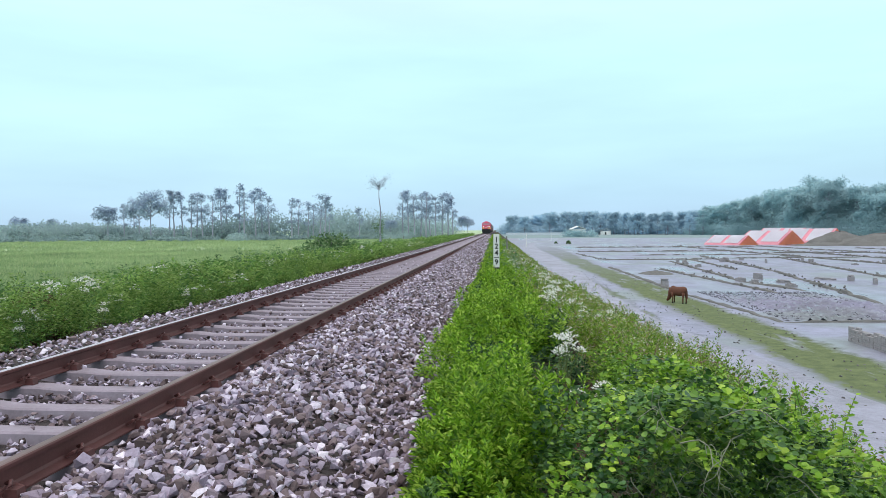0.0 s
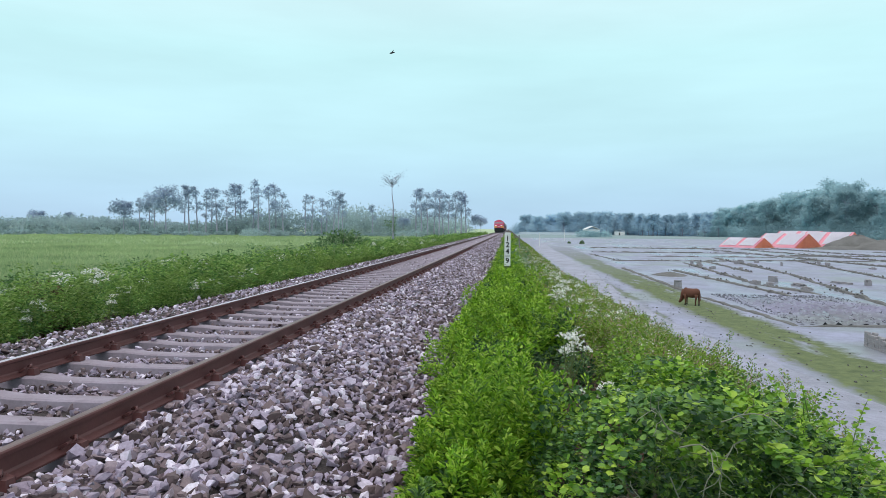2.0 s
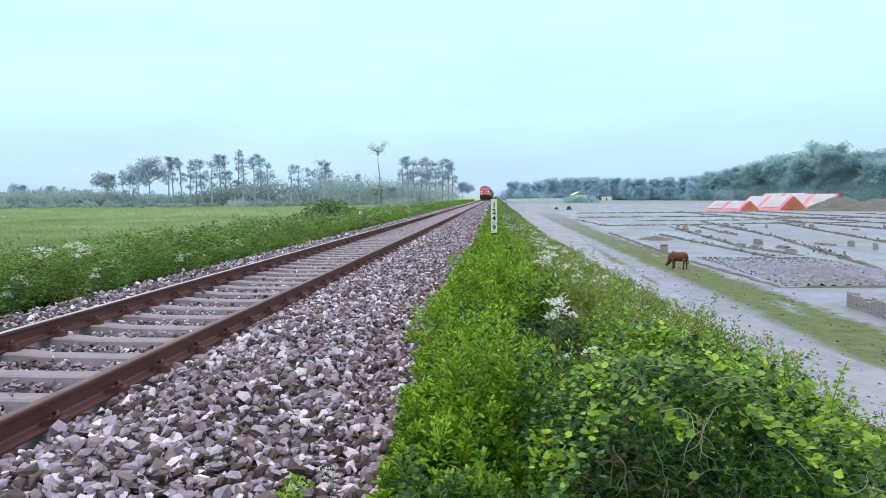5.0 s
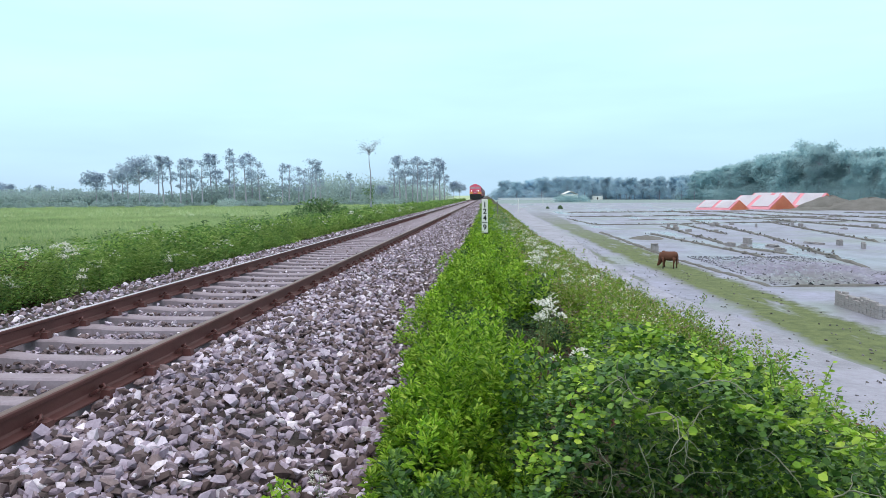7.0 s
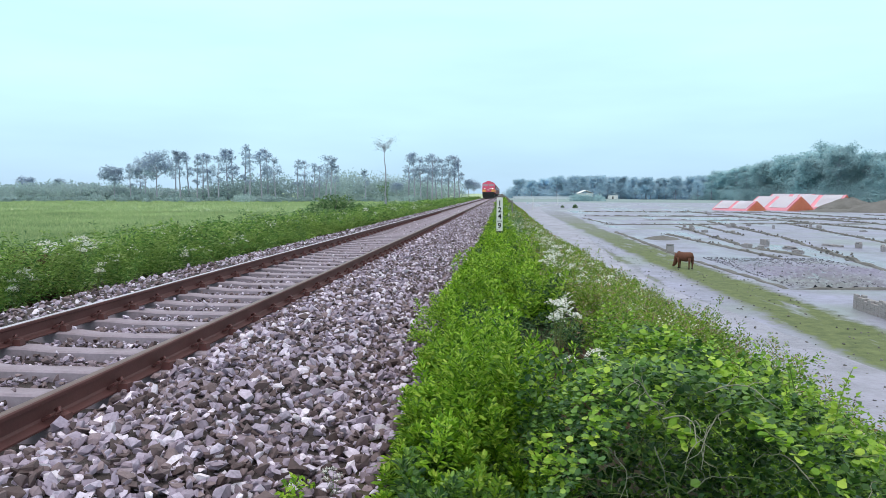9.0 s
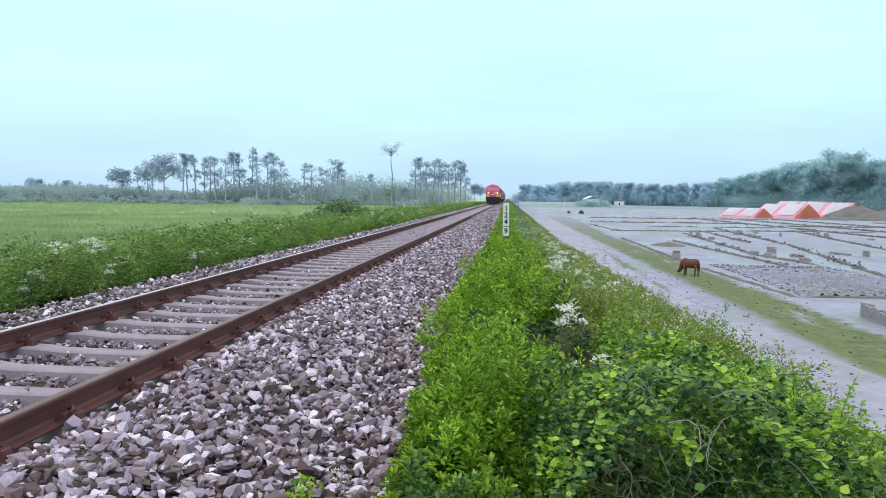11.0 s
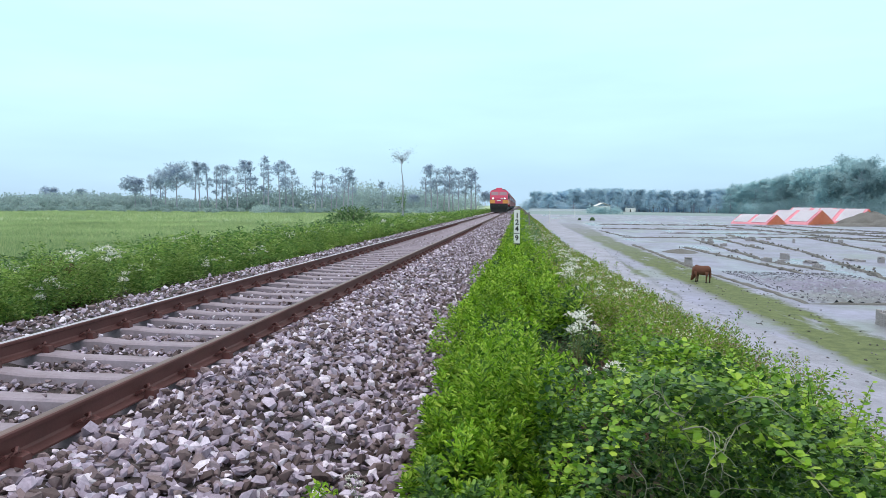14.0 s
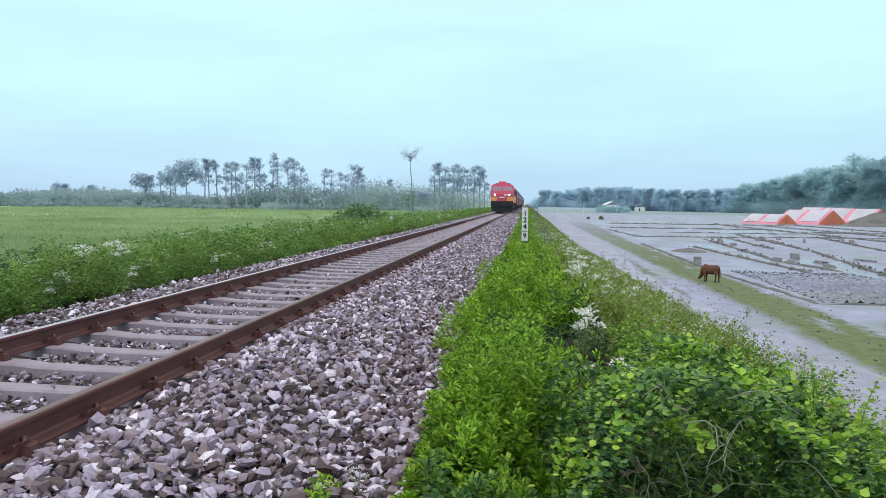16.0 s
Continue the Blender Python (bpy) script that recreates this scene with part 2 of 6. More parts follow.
M_PINK = shade("pale_tarpaulin", (0.88, 0.88, 0.97), (0.84, 0.80, 0.90), 0.5, 4, 0.5, bump=0.5, dist=0.1)
M_TARPRED = shade("red_tarpaulin", (0.88, 0.36, 0.43), (0.82, 0.26, 0.32), 0.6, 4, 0.5, bump=0.6, dist=0.1)
M_BIRD = shade("dark_feather", (0.05, 0.05, 0.055), (0.03, 0.03, 0.03), 10, 60, 0.8)


def glass_mat():
    m = bpy.data.materials.new("sky_toned_glass")
    m.use_nodes = True
    b = m.node_tree.nodes["Principled BSDF"]
    # Pinkish grey base stands in for the sky reflected in the panes.
    b.inputs["Base Color"].default_value = (0.38, 0.24, 0.29, 1)
    b.inputs["Roughness"].default_value = 0.12
    return m


def lamp_mat():
    m = bpy.data.materials.new("lit_headlamp")
    m.use_nodes = True
    b = m.node_tree.nodes["Principled BSDF"]
    b.inputs["Base Color"].default_value = (0.9, 0.85, 0.8, 1)
    b.inputs["Emission Color"].default_value = (1.0, 0.66, 0.76, 1)
    b.inputs["Emission Strength"].default_value = 2.2
    return m


M_GLASS, M_LAMP = glass_mat(), lamp_mat()


def mud_mat():
    """Wet clay yard: silt-grey clay, glossy puddles, a grassy strip beside the cart road."""
    m = bpy.data.materials.new("wet_clay")
    m.use_nodes = True
    nt = m.node_tree
    b = nt.nodes["Principled BSDF"]
    pos = nt.nodes.new("ShaderNodeNewGeometry").outputs["Position"]
    sep = nt.nodes.new("ShaderNodeSeparateXYZ")
    nt.links.new(pos, sep.inputs[0])

    def math(op, a, c, clamp=False):
        n = nt.nodes.new("ShaderNodeMath")
        n.operation, n.use_clamp = op, clamp
        for i, v in enumerate((a, c)):
            if isinstance(v, (int, float)):
                n.inputs[i].default_value = v
            else:
                nt.links.new(v, n.inputs[i])
        return n.outputs[0]

    stretch = nt.nodes.new("ShaderNodeMapping")
    stretch.inputs["Scale"].default_value = (1.0, 0.22, 1.0)
    nt.links.new(pos, stretch.inputs[0])
    wob = noise_of(nt, 0.35, 4, pos)
    fine = noise_of(nt, 2.2, 6, pos, 0.7)
    ruts = noise_of(nt, 0.9, 5, stretch.outputs[0], 0.6)
    clay = mixc(nt, 0.5, ramp(nt, wob, ((0.35, (0.18, 0.175, 0.225)), (0.65, (0.37, 0.355, 0.51)))), ramp(nt, fine, ((0.3, (0.16, 0.15, 0.20)), (0.7, (0.39, 0.375, 0.54)))))
    # grassy strip between 9 and 12.4 m, wider far off, ragged edges
    x = math("ADD", sep.outputs["X"], math("MULTIPLY", math("SUBTRACT", wob, 0.5), 1.6))
    x = math("ADD", x, math("MULTIPLY", math("SUBTRACT", fine, 0.5), 1.3))
    out = math("MULTIPLY", math("SUBTRACT", sep.outputs["Y"], 85.0), 0.022, True)
    inside = math("MULTIPLY", math("MULTIPLY", math("SUBTRACT", x, 9.1), 1.6, True), math("MULTIPLY", math("SUBTRACT", math("ADD", 12.4, math("MULTIPLY", out, 1.6)), x), 1.6, True))
    strip2 = math("MULTIPLY", math("MULTIPLY", math("SUBTRACT", x, 7.5), 2.2, True), math("MULTIPLY", math("SUBTRACT", 8.35, x), 2.2, True))
    inside = math("MAXIMUM", inside, math("MULTIPLY", strip2, math("MULTIPLY", math("SUBTRACT", ruts, 0.42), 6.0, True)))
    near = math("SUBTRACT", 1.0, math("MULTIPLY", math("SUBTRACT", sep.outputs["Y"], 50.0), 0.0075, True))
    grass = math("MULTIPLY", math("MULTIPLY", inside, near), math("MULTIPLY", math("SUBTRACT", ruts, 0.27), 7.0, True))
    turf = ramp(nt, fine, ((0.28, (0.075, 0.098, 0.038)), (0.72, (0.18, 0.215, 0.085))))
    # weedy film over parts of the far yard
    film = math("MULTIPLY", math("MULTIPLY", math("SUBTRACT", noise_of(nt, 0.12, 4, pos), 0.50), 6.0, True), 0.62)
    col = mixc(nt, film, clay, (0.21, 0.25, 0.20))
    col = mixc(nt, grass, col, turf)
    wet = math("MULTIPLY", math("SUBTRACT", noise_of(nt, 0.22, 3, stretch.outputs[0]), 0.49), 5.0, True)
    wet = math("MULTIPLY", math("MULTIPLY", wet, math("SUBTRACT", sep.outputs["X"], 9.5, True)), math("SUBTRACT", 1.0, grass, True))
    nt.links.new(mixc(nt, math("MULTIPLY", wet, 0.35), col, (0.17, 0.155, 0.20)), b.inputs["Base Color"])
    r = math("SUBTRACT", 0.52, math("MULTIPLY", wet, 0.34))
    nt.links.new(math("ADD", r, math("MULTIPLY", grass, 0.45)), b.inputs["Roughness"])
    bp = nt.nodes.new("ShaderNodeBump")
    bp.inputs["Distance"].default_value = 0.06
    nt.links.new(math("SUBTRACT", 0.8, math("MULTIPLY", wet, 0.75)), bp.inputs["Strength"])
    nt.links.new(mixc(nt, 0.5, fine, ruts), bp.inputs["Height"])
    nt.links.new(bp.outputs[0], b.inputs["Normal"])
    return m


M_MUD = mud_mat()
M_ROAD = shade("road_clay", (0.40, 0.385, 0.49), (0.17, 0.17, 0.19), 0.55, 4, 0.6, bump=0.9, dist=0.07, local=False)
# Fallow ground greyed towards blue: distance haze is mixed into its colour.
M_FALLOW_HAZED = shade("hazed_fallow", (0.28, 0.35, 0.36), (0.23, 0.29, 0.29), 0.02, 0.5, 0.95, bump=0.6, dist=0.2, spec=0.2, local=False)
M_PALEWALL = shade("pale_wall", (0.62, 0.66, 0.72), (0.50, 0.54, 0.60), 0.2, 3, 0.9)

# ---- mesh helpers ----
rng = np.random.default_rng(7)


def arrays(name, verts, faces, mats, smooth=False, index=None):
    """A mesh from vertex and face arrays (all faces alike in their number of corners)."""
    me = bpy.data.meshes.new(name)
    verts, faces = np.asarray(verts, np.float32), np.asarray(faces, np.int32)
    k = faces.shape[1]
    me.vertices.add(len(verts))
    me.vertices.foreach_set("co", verts.ravel())
    me.loops.add(faces.size)
    me.loops.foreach_set("vertex_index", faces.ravel())
    me.polygons.add(len(faces))
    me.polygons.foreach_set("loop_start", np.arange(0, faces.size, k, dtype=np.int32))
    if index is not None:
        me.polygons.foreach_set("material_index", np.asarray(index, np.int32))
    me.polygons.foreach_set("use_smooth", np.full(len(faces), smooth))
    for m in mats if isinstance(mats, (list, tuple)) else [mats]:
        me.materials.append(m)
    me.update(calc_edges=True)
    me.validate()
    return me


def part(name, bm, material, parent, label="", smooth=False):
    """Links a bmesh (or a ready mesh) as one mesh object under a thing or part."""
    if isinstance(bm, bpy.types.Mesh):
        me = bm
    else:
        me = bpy.data.meshes.new(name)
        bm.normal_update()
        bm.to_mesh(me)
        bm.free()
        me.materials.append(material)
        if smooth:
            me.polygons.foreach_set("use_smooth", [True] * len(me.polygons))
    ob = new(name, me)
    ob.parent = parent
    return tagged(ob, label)


def stuff(name, verts, faces, mat, label, category, parent=None, kind="stuff"):
    ob = new(name, arrays(name, verts, faces, mat))
    ob.parent = parent
    return tagged(ob, label, category if parent is None else "", "", kind)


def add_box(bm, x0, x1, y0, y1, z0, z1, bevel=0.0, taper=(1, 1)):
    r = bmesh.ops.create_cube(bm, size=1)
    vs = r["verts"]
    for v in vs:
        top = v.co.z > 0
        v.co.x = (x0 + x1) / 2 + v.co.x * (x1 - x0) * (taper[0] if top else 1)
        v.co.y = (y0 + y1) / 2 + v.co.y * (y1 - y0) * (taper[1] if top else 1)
        v.co.z = z1 if top else z0
    if bevel:
        bmesh.ops.bevel(bm, geom=list({e for v in vs for e in v.link_edges}), offset=bevel, segments=2, affect="EDGES", profile=0.5)
    return vs


def box(x0, x1, y0, y1, z0, z1, bevel=0.0, taper=(1, 1)):
    bm = bmesh.new()
    add_box(bm, x0, x1, y0, y1, z0, z1, bevel, taper)
    return bm


def add_tube(bm, pts, radii, sides=6):
    """A tapered tube through points."""
    rings = []
    for i, (p, r) in enumerate(zip(pts, radii)):
        p = Vector(p)
        d = (Vector(pts[min(i + 1, len(pts) - 1)]) - Vector(pts[max(i - 1, 0)])).normalized()
        u = d.cross(Vector((0.31, 0.95, 0.05))).normalized()
        w = d.cross(u)
        rings.append([bm.verts.new(p + (u * math.cos(a) + w * math.sin(a)) * r) for a in [2 * math.pi * k / sides for k in range(sides)]])
    for a, b in zip(rings, rings[1:]):
        for k in range(sides):
            bm.faces.new((a[k], a[(k + 1) % sides], b[(k + 1) % sides], b[k]))
    bm.faces.new(rings[-1])
    bm.faces.new(rings[0][::-1])


def tube(pts, radii, sides=6):
    bm = bmesh.new()
    add_tube(bm, pts, radii, sides)
    return bm


def lathe_y(profile, segs=16):
    """A solid of revolution about the y axis from (y, r) pairs."""
    bm = bmesh.new()
    rings = [[bm.verts.new((r * math.cos(2 * math.pi * k / segs), y, r * math.sin(2 * math.pi * k / segs))) for k in range(segs)] for y, r in profile]
    for a, b in zip(rings, rings[1:]):
        for k in range(segs):
            bm.faces.new((a[k], b[k], b[(k + 1) % segs], a[(k + 1) % segs]))
    bm.faces.new(rings[0])
    bm.faces.new(rings[-1][::-1])
    bmesh.ops.recalc_face_normals(bm, faces=bm.faces)
    return bm


def leaves(base, direc, length, width, cup=0.15, round_leaf=False):
    """Leaf blades at base points along directions; folded diamonds, or six-cornered round blades."""
    n = len(base)
    d = direc / np.linalg.norm(direc, axis=1, keepdims=True)
    ref = np.tile([0.0, 0.0, 1.0], (n, 1))
    ref[np.abs(d[:, 2]) > 0.95] = [1.0, 0, 0]
    s = np.cross(d, ref)
    s /= np.linalg.norm(s, axis=1, keepdims=True)
    tw = rng.normal(0, 0.5, (n, 1))
    u = np.cross(s, d)
    s, u = s * np.cos(tw) + u * np.sin(tw), u * np.cos(tw) - s * np.sin(tw)
    L, W = np.asarray(length).reshape(-1, 1) * np.ones((n, 1)), np.asarray(width).reshape(-1, 1) * np.ones((n, 1))
    if not round_leaf:
        v = np.stack([base, base + d * L * 0.45 + s * W / 2 + u * L * cup, base + d * L - u * L * cup * 0.6, base + d * L * 0.45 - s * W / 2 + u * L * cup], 1)
        f = np.array([[0, 1, 2], [0, 2, 3]])
    else:
        v = np.stack([base, base + d * L * 0.3 + s * W * 0.46 + u * L * cup * 0.6, base + d * L * 0.75 + s * W * 0.40 + u * L * cup * 0.6,
                      base + d * L, base + d * L * 0.75 - s * W * 0.40 + u * L * cup * 0.6, base + d * L * 0.3 - s * W * 0.46 + u * L * cup * 0.6], 1)
        f = np.array([[0, 1, 2], [0, 2, 3], [0, 3, 4], [0, 4, 5]])
    k = v.shape[1]
    return v.reshape(-1, 3), (f[None] + (np.arange(n) * k)[:, None, None]).reshape(-1, 3)


def join(*pairs):
    vs, fs, off = [], [], 0
    for v, f in pairs:
        vs.append(v)
        fs.append(np.asarray(f) + off)
        off += len(v)
    return np.concatenate(vs), np.concatenate(fs)


def stems(pos, top, r):
    n = len(pos)
    a = rng.uniform(0, 6.28, n)
    s = np.stack([np.cos(a), np.sin(a), np.zeros(n)], 1) * r
    v = np.stack([pos - s, pos + s, top], 1).reshape(-1, 3)
    return v, np.arange(n * 3).reshape(-1, 3)


def plants(pos, height, count, length, width, spread, lean=0.25):
    """Weeds: leaves round upright leaning stems at the given root points."""
    n = len(pos)
    top = pos + np.stack([rng.normal(0, lean, n) * height, rng.normal(0, lean, n) * height, height], 1)
    i = np.repeat(np.arange(n), count)
    m = len(i)
    k = rng.uniform(0.12, 1.0, m) ** 0.7
    az = rng.uniform(0, 2 * np.pi, m)
    rad = spread * (1.1 - 0.75 * k) * rng.uniform(0.0, 1.0, m)
    out = np.stack([np.cos(az), np.sin(az), np.zeros(m)], 1)
    base = pos[i] + (top[i] - pos[i]) * k[:, None] + out * rad[:, None]
    el = rng.normal(0.25, 0.4, m)
    d = out * np.cos(el)[:, None]
    d[:, 2] = np.sin(el)
    sz = rng.uniform(0.6, 1.25, m)
    return leaves(base, d, length * sz, width * sz)


def herbs(pos, height, count, length, width, spread, lean=0.14):
    """Upright herbs: leaves set along the stem and short side shoots, long and drooping low down, small and raised at the tip."""
    n = len(pos)
    top = pos + np.stack([rng.normal(0, lean, n) * height, rng.normal(0, lean, n) * height, height], 1)
    i = np.repeat(np.arange(n), count)
    m = len(i)
    k = np.sqrt(rng.uniform(0.03, 1.0, m))
    az = rng.integers(0, 7, m) * 0.9 + i * 1.7 + rng.normal(0, 0.22, m)
    out = np.stack([np.cos(az), np.sin(az), np.zeros(m)], 1)
    off = spread * (1.08 - k) ** 0.8 * rng.uniform(0, 1, m) ** 0.7
    base = pos[i] + (top[i] - pos[i]) * k[:, None] + out * off[:, None]
    base[:, 2] += off * 0.45
    el = -0.25 + 1.0 * k + rng.normal(0, 0.28, m)
    d = out * np.cos(el)[:, None]
    d[:, 2] = np.sin(el)
    sz = (1.3 - 0.75 * k) * rng.uniform(0.7, 1.2, m)
    return leaves(base, d, length * sz, width * sz, 0.12, True)


# ---- the lie of the land ----
TRACK_X = -3.283
RAIL_TOP = 0.17
YARD_Z = -2.8
FIELD_Z = -0.8
PROFILE = ((-60, -0.8), (-9.6, -0.8), (-7.4, -0.5), (-6.2, -0.3), (-5.5, -0.04), (-4.7, -0.02), (-4.3, -0.11), (-2.45, -0.11), (-2.2, -0.03), (-1.8, -0.015), (-1.3, -0.05), (-0.6, -0.24), (0.0, -0.27), (1.4, -0.35), (3.2, -1.1), (6.6, -2.8), (60, -2.8))
PX, PZ = np.array([p[0] for p in PROFILE]), np.array([p[1] for p in PROFILE])


def narrowing(y):
    """The share of its near width that the bank on the yard side keeps at y."""
    return 1 - 0.22 * np.clip((np.asarray(y, float) - 22) / 28, 0, 1)


def land(x, y=0.0):
    x = np.asarray(x, float)
    return np.interp(np.where(x > 0.6, 0.6 + (x - 0.6) / narrowing(y), x), PX, PZ)


def build_ground():
    xs = np.concatenate([[-4000, -1500, -600, -250, -120, -60, -40, -28], np.arange(-20, -9, 2.0), np.arange(-9.6, 7.5, 0.3), np.arange(8, 32, 1.5), [36, 44, 55, 75, 110, 170, 300, 700, 1600, 4000]])
    ys = np.concatenate([[-600, -120, -40, -10], np.arange(-4, 40, 0.6), np.arange(40, 120, 2.5), np.arange(120, 320, 10), [340, 400, 500, 700, 1000, 1600, 2600, 4500]])
    X, Y = np.meshgrid(xs, ys)
    Z = land(X, Y)
    rough = ((X < -6.5) & (X > -30)) | ((X > -0.4) & (X < 6.2))
    Z = Z + np.where(rough, rng.normal(0, 0.03, X.shape), 0)
    v = np.stack([X, Y, Z], -1).reshape(-1, 3)
    ny, nx = X.shape
    a = (np.arange(ny - 1)[:, None] * nx + np.arange(nx - 1)[None]).ravel()
    f = np.stack([a, a + 1, a + nx + 1, a + nx], 1)
    cx = (xs[:-1] + xs[1:]) / 2
    cy = (ys[:-1] + ys[1:]) / 2
    CX, CY = np.meshgrid(cx, cy)
    idx = np.where(CX < -9, 0, np.where(CX < -6.3, 1, np.where(CX < -0.6, 2, np.where(CX < 0.6 + 5.2 * narrowing(CY), 1, 3))))
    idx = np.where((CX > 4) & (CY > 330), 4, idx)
    ob = new("ground", arrays("ground", v, f, [M_FIELD, M_SOIL, M_BALLAST, M_MUD, M_FALLOW_HAZED], True, idx.ravel()))
    return tagged(ob, "flat farmland, railway bank and wet clay yard", "ground", "", "structure")


ground = build_ground()

# ---- far trees and groves ----
def tree_meshes(seed, height, clear, radius, blobs, per, leaf, bare=False):
    """Trunk with limbs, and a crown of leaf clumps at the limb ends. clear: bare share of the trunk."""
    r = np.random.default_rng(seed)
    bm = bmesh.new()
    lean = r.normal(0, 0.025, 2)
    pts = [(lean[0] * height * k * k + r.normal(0, 0.012 * height) * k, lean[1] * height * k, height * k) for k in np.linspace(0, 0.92, 7)]
    girth = height * 0.014 + 0.03
    add_tube(bm, [(p[0], p[1], p[2] - (0.3 if i == 0 else 0)) for i, p in enumerate(pts)], [girth * (1.15 - 0.95 * k) for k in np.linspace(0, 1, 7)], 7)
    tips = [pts[-1]]
    for b in range(blobs):
        k = r.uniform(clear, 0.97)
        j = min(int(k / 0.92 * 6), 5)
        p0 = Vector(pts[j]).lerp(Vector(pts[j + 1]), k / 0.92 * 6 - j if k < 0.92 else 1)
        a = r.uniform(0, 6.283)
        reach = radius * r.uniform(0.45, 1.0) * (1.15 - 0.55 * (k - clear) / (1 - clear))
        up = reach * (r.uniform(0.2, 1.5) if bare else r.uniform(0.25, 0.8))
        p1 = p0 + Vector((math.cos(a) * reach, math.sin(a) * reach, up))
        mid = p0.lerp(p1, 0.5) + Vector((r.normal(0, 0.08), r.normal(0, 0.08), 0.12)) * reach
        th = 0.4 if bare else 1.0
        add_tube(bm, [p0, mid, p1], [girth * 0.42 * th, girth * 0.25 * th, girth * 0.08 * th], 5)
        tips.append(p1)
        if bare or r.random() < 0.6:
            a2 = a + r.uniform(-0.9, 0.9)
            p2 = mid + Vector((math.cos(a2), math.sin(a2), 0.6)) * reach * 0.45
            add_tube(bm, [mid, mid.lerp(p2, 0.5), p2], [girth * 0.2, girth * 0.12, girth * 0.05], 4)
            tips.append(p2)
    base, direc = [], []
    for t in tips:
        c = r.uniform(0.5, 1.1) * radius * 0.34
        n = max(3, int(per * r.uniform(0.5, 1.4)))
        q = r.normal(0, 1, (n, 3)) * c * (0.62, 0.62, 0.42)
        base.append(np.array(t) + q)
        direc.append(q + r.normal(0, c * 0.4, (n, 3)) + [0, 0, -0.1 * c])
    base, direc = np.concatenate(base), np.concatenate(direc)
    v, f = leaves(base, direc, leaf * r.uniform(0.6, 1.3, len(base)), leaf * 0.62)
    return bm, v, f


def make_tree(name, label, seed, height, clear, radius, blobs, per, leaf, mat, bare=False):
    t = tagged(new(name), label, "tree")
    bm, v, f = tree_meshes(seed, height, clear, radius, blobs, per, leaf, bare)
    part("trunk", bm, M_BARK_HAZED, t, smooth=True)
    part("crown", arrays("crown", v, f, mat), None, t)
    return t


def place(ob, x, y, z, turn, s=1.0):
    ob.scale = (s, s, s)
    ob.matrix_basis = pose(x, y, z, 0, 0, turn) @ Matrix.Diagonal((s, s, s, 1))


def copy_at(ob, x, y, z, turn, s):
    o = copy_thing(ob, pose(x, y, z, 0, 0, turn))
    o.scale = (s, s, s)
    return o


def bearing_x(px, y, dist):
    """x at a distance along the line for a bearing in steps of 1/1207, the line itself at 889."""
    return 0.33 + (px - 889) / 1207 * dist


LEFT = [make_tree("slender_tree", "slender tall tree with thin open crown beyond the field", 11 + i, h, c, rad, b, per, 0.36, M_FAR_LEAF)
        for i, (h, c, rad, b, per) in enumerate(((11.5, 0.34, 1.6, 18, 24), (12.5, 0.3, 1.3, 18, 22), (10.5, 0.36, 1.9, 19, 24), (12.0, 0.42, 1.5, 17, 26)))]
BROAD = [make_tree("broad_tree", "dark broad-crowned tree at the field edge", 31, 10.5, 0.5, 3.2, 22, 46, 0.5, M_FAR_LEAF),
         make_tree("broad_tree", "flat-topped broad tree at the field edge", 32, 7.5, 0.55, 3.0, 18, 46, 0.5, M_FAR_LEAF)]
GROVE = [make_tree("grove_tree", "leafy tree in the dense grove, hazed blue", 41 + i, h, 0.22, rad, 34, 110, 0.55, M_FAR_LEAF_R)
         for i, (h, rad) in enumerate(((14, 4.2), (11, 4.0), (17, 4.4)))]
WOOD = [make_tree("wood_tree", "pale hazy tree in the distant wood", 51 + i, h, 0.15, rad, 34, 110, 0.5, M_FAR_LEAF_HAZE)
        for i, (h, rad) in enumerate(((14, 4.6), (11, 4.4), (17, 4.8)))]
r_ = random.Random(3)
# the row of slender trees along the far side of the crop field: bearings and relative heights
first = set()
for px, s in ((208, .72), (226, .8), (293, .95), (302, 1.0), (318, .97), (334, .9), (345, 1.02), (356, 1.0), (374, 1.0), (392, 1.02), (402, 1.0), (424, 1.08), (434, .92), (455, .98), (466, 1.02), (480, .95), (521, .8), (533, .86), (551, .72), (560, .75), (572, 1.0), (582, .85), (590, .7),
              (645, .62), (722, 1.0), (733, .95), (744, .97), (755, .98), (764, 1.02), (772, .95), (781, .9), (793, .97), (803, .9), (812, .8)):
    d = 168 + r_.uniform(-8, 8) + (30 if px > 700 else 0)
    k = r_.randrange(4)
    src = LEFT[k]
    sc = s * (1.03 if px > 700 else 1.07) * d / 168
    if k not in first:
        first.add(k)
        place(src, bearing_x(px, 0, d), d, FIELD_Z, r_.uniform(0, 360), sc)
    else:
        copy_at(src, bearing_x(px, 0, d), d, FIELD_Z, r_.uniform(0, 360), sc)
place(BROAD[0], bearing_x(258, 0, 150), 150, FIELD_Z, 40, 1.0)
place(BROAD[1], bearing_x(176, 0, 165), 165, FIELD_Z, 10, 1.0)
for px, d, s, k in ((236, 160, .9, 0), (40, 200, .55, 1), (66, 230, .8, 1), (5, 185, .75, 1), (828, 230, .8, 1), (838, 260, .75, 1), (700, 190, .6, 1)):
    copy_at(BROAD[k], bearing_x(px, 0, d), d, FIELD_Z, r_.uniform(0, 360), s)
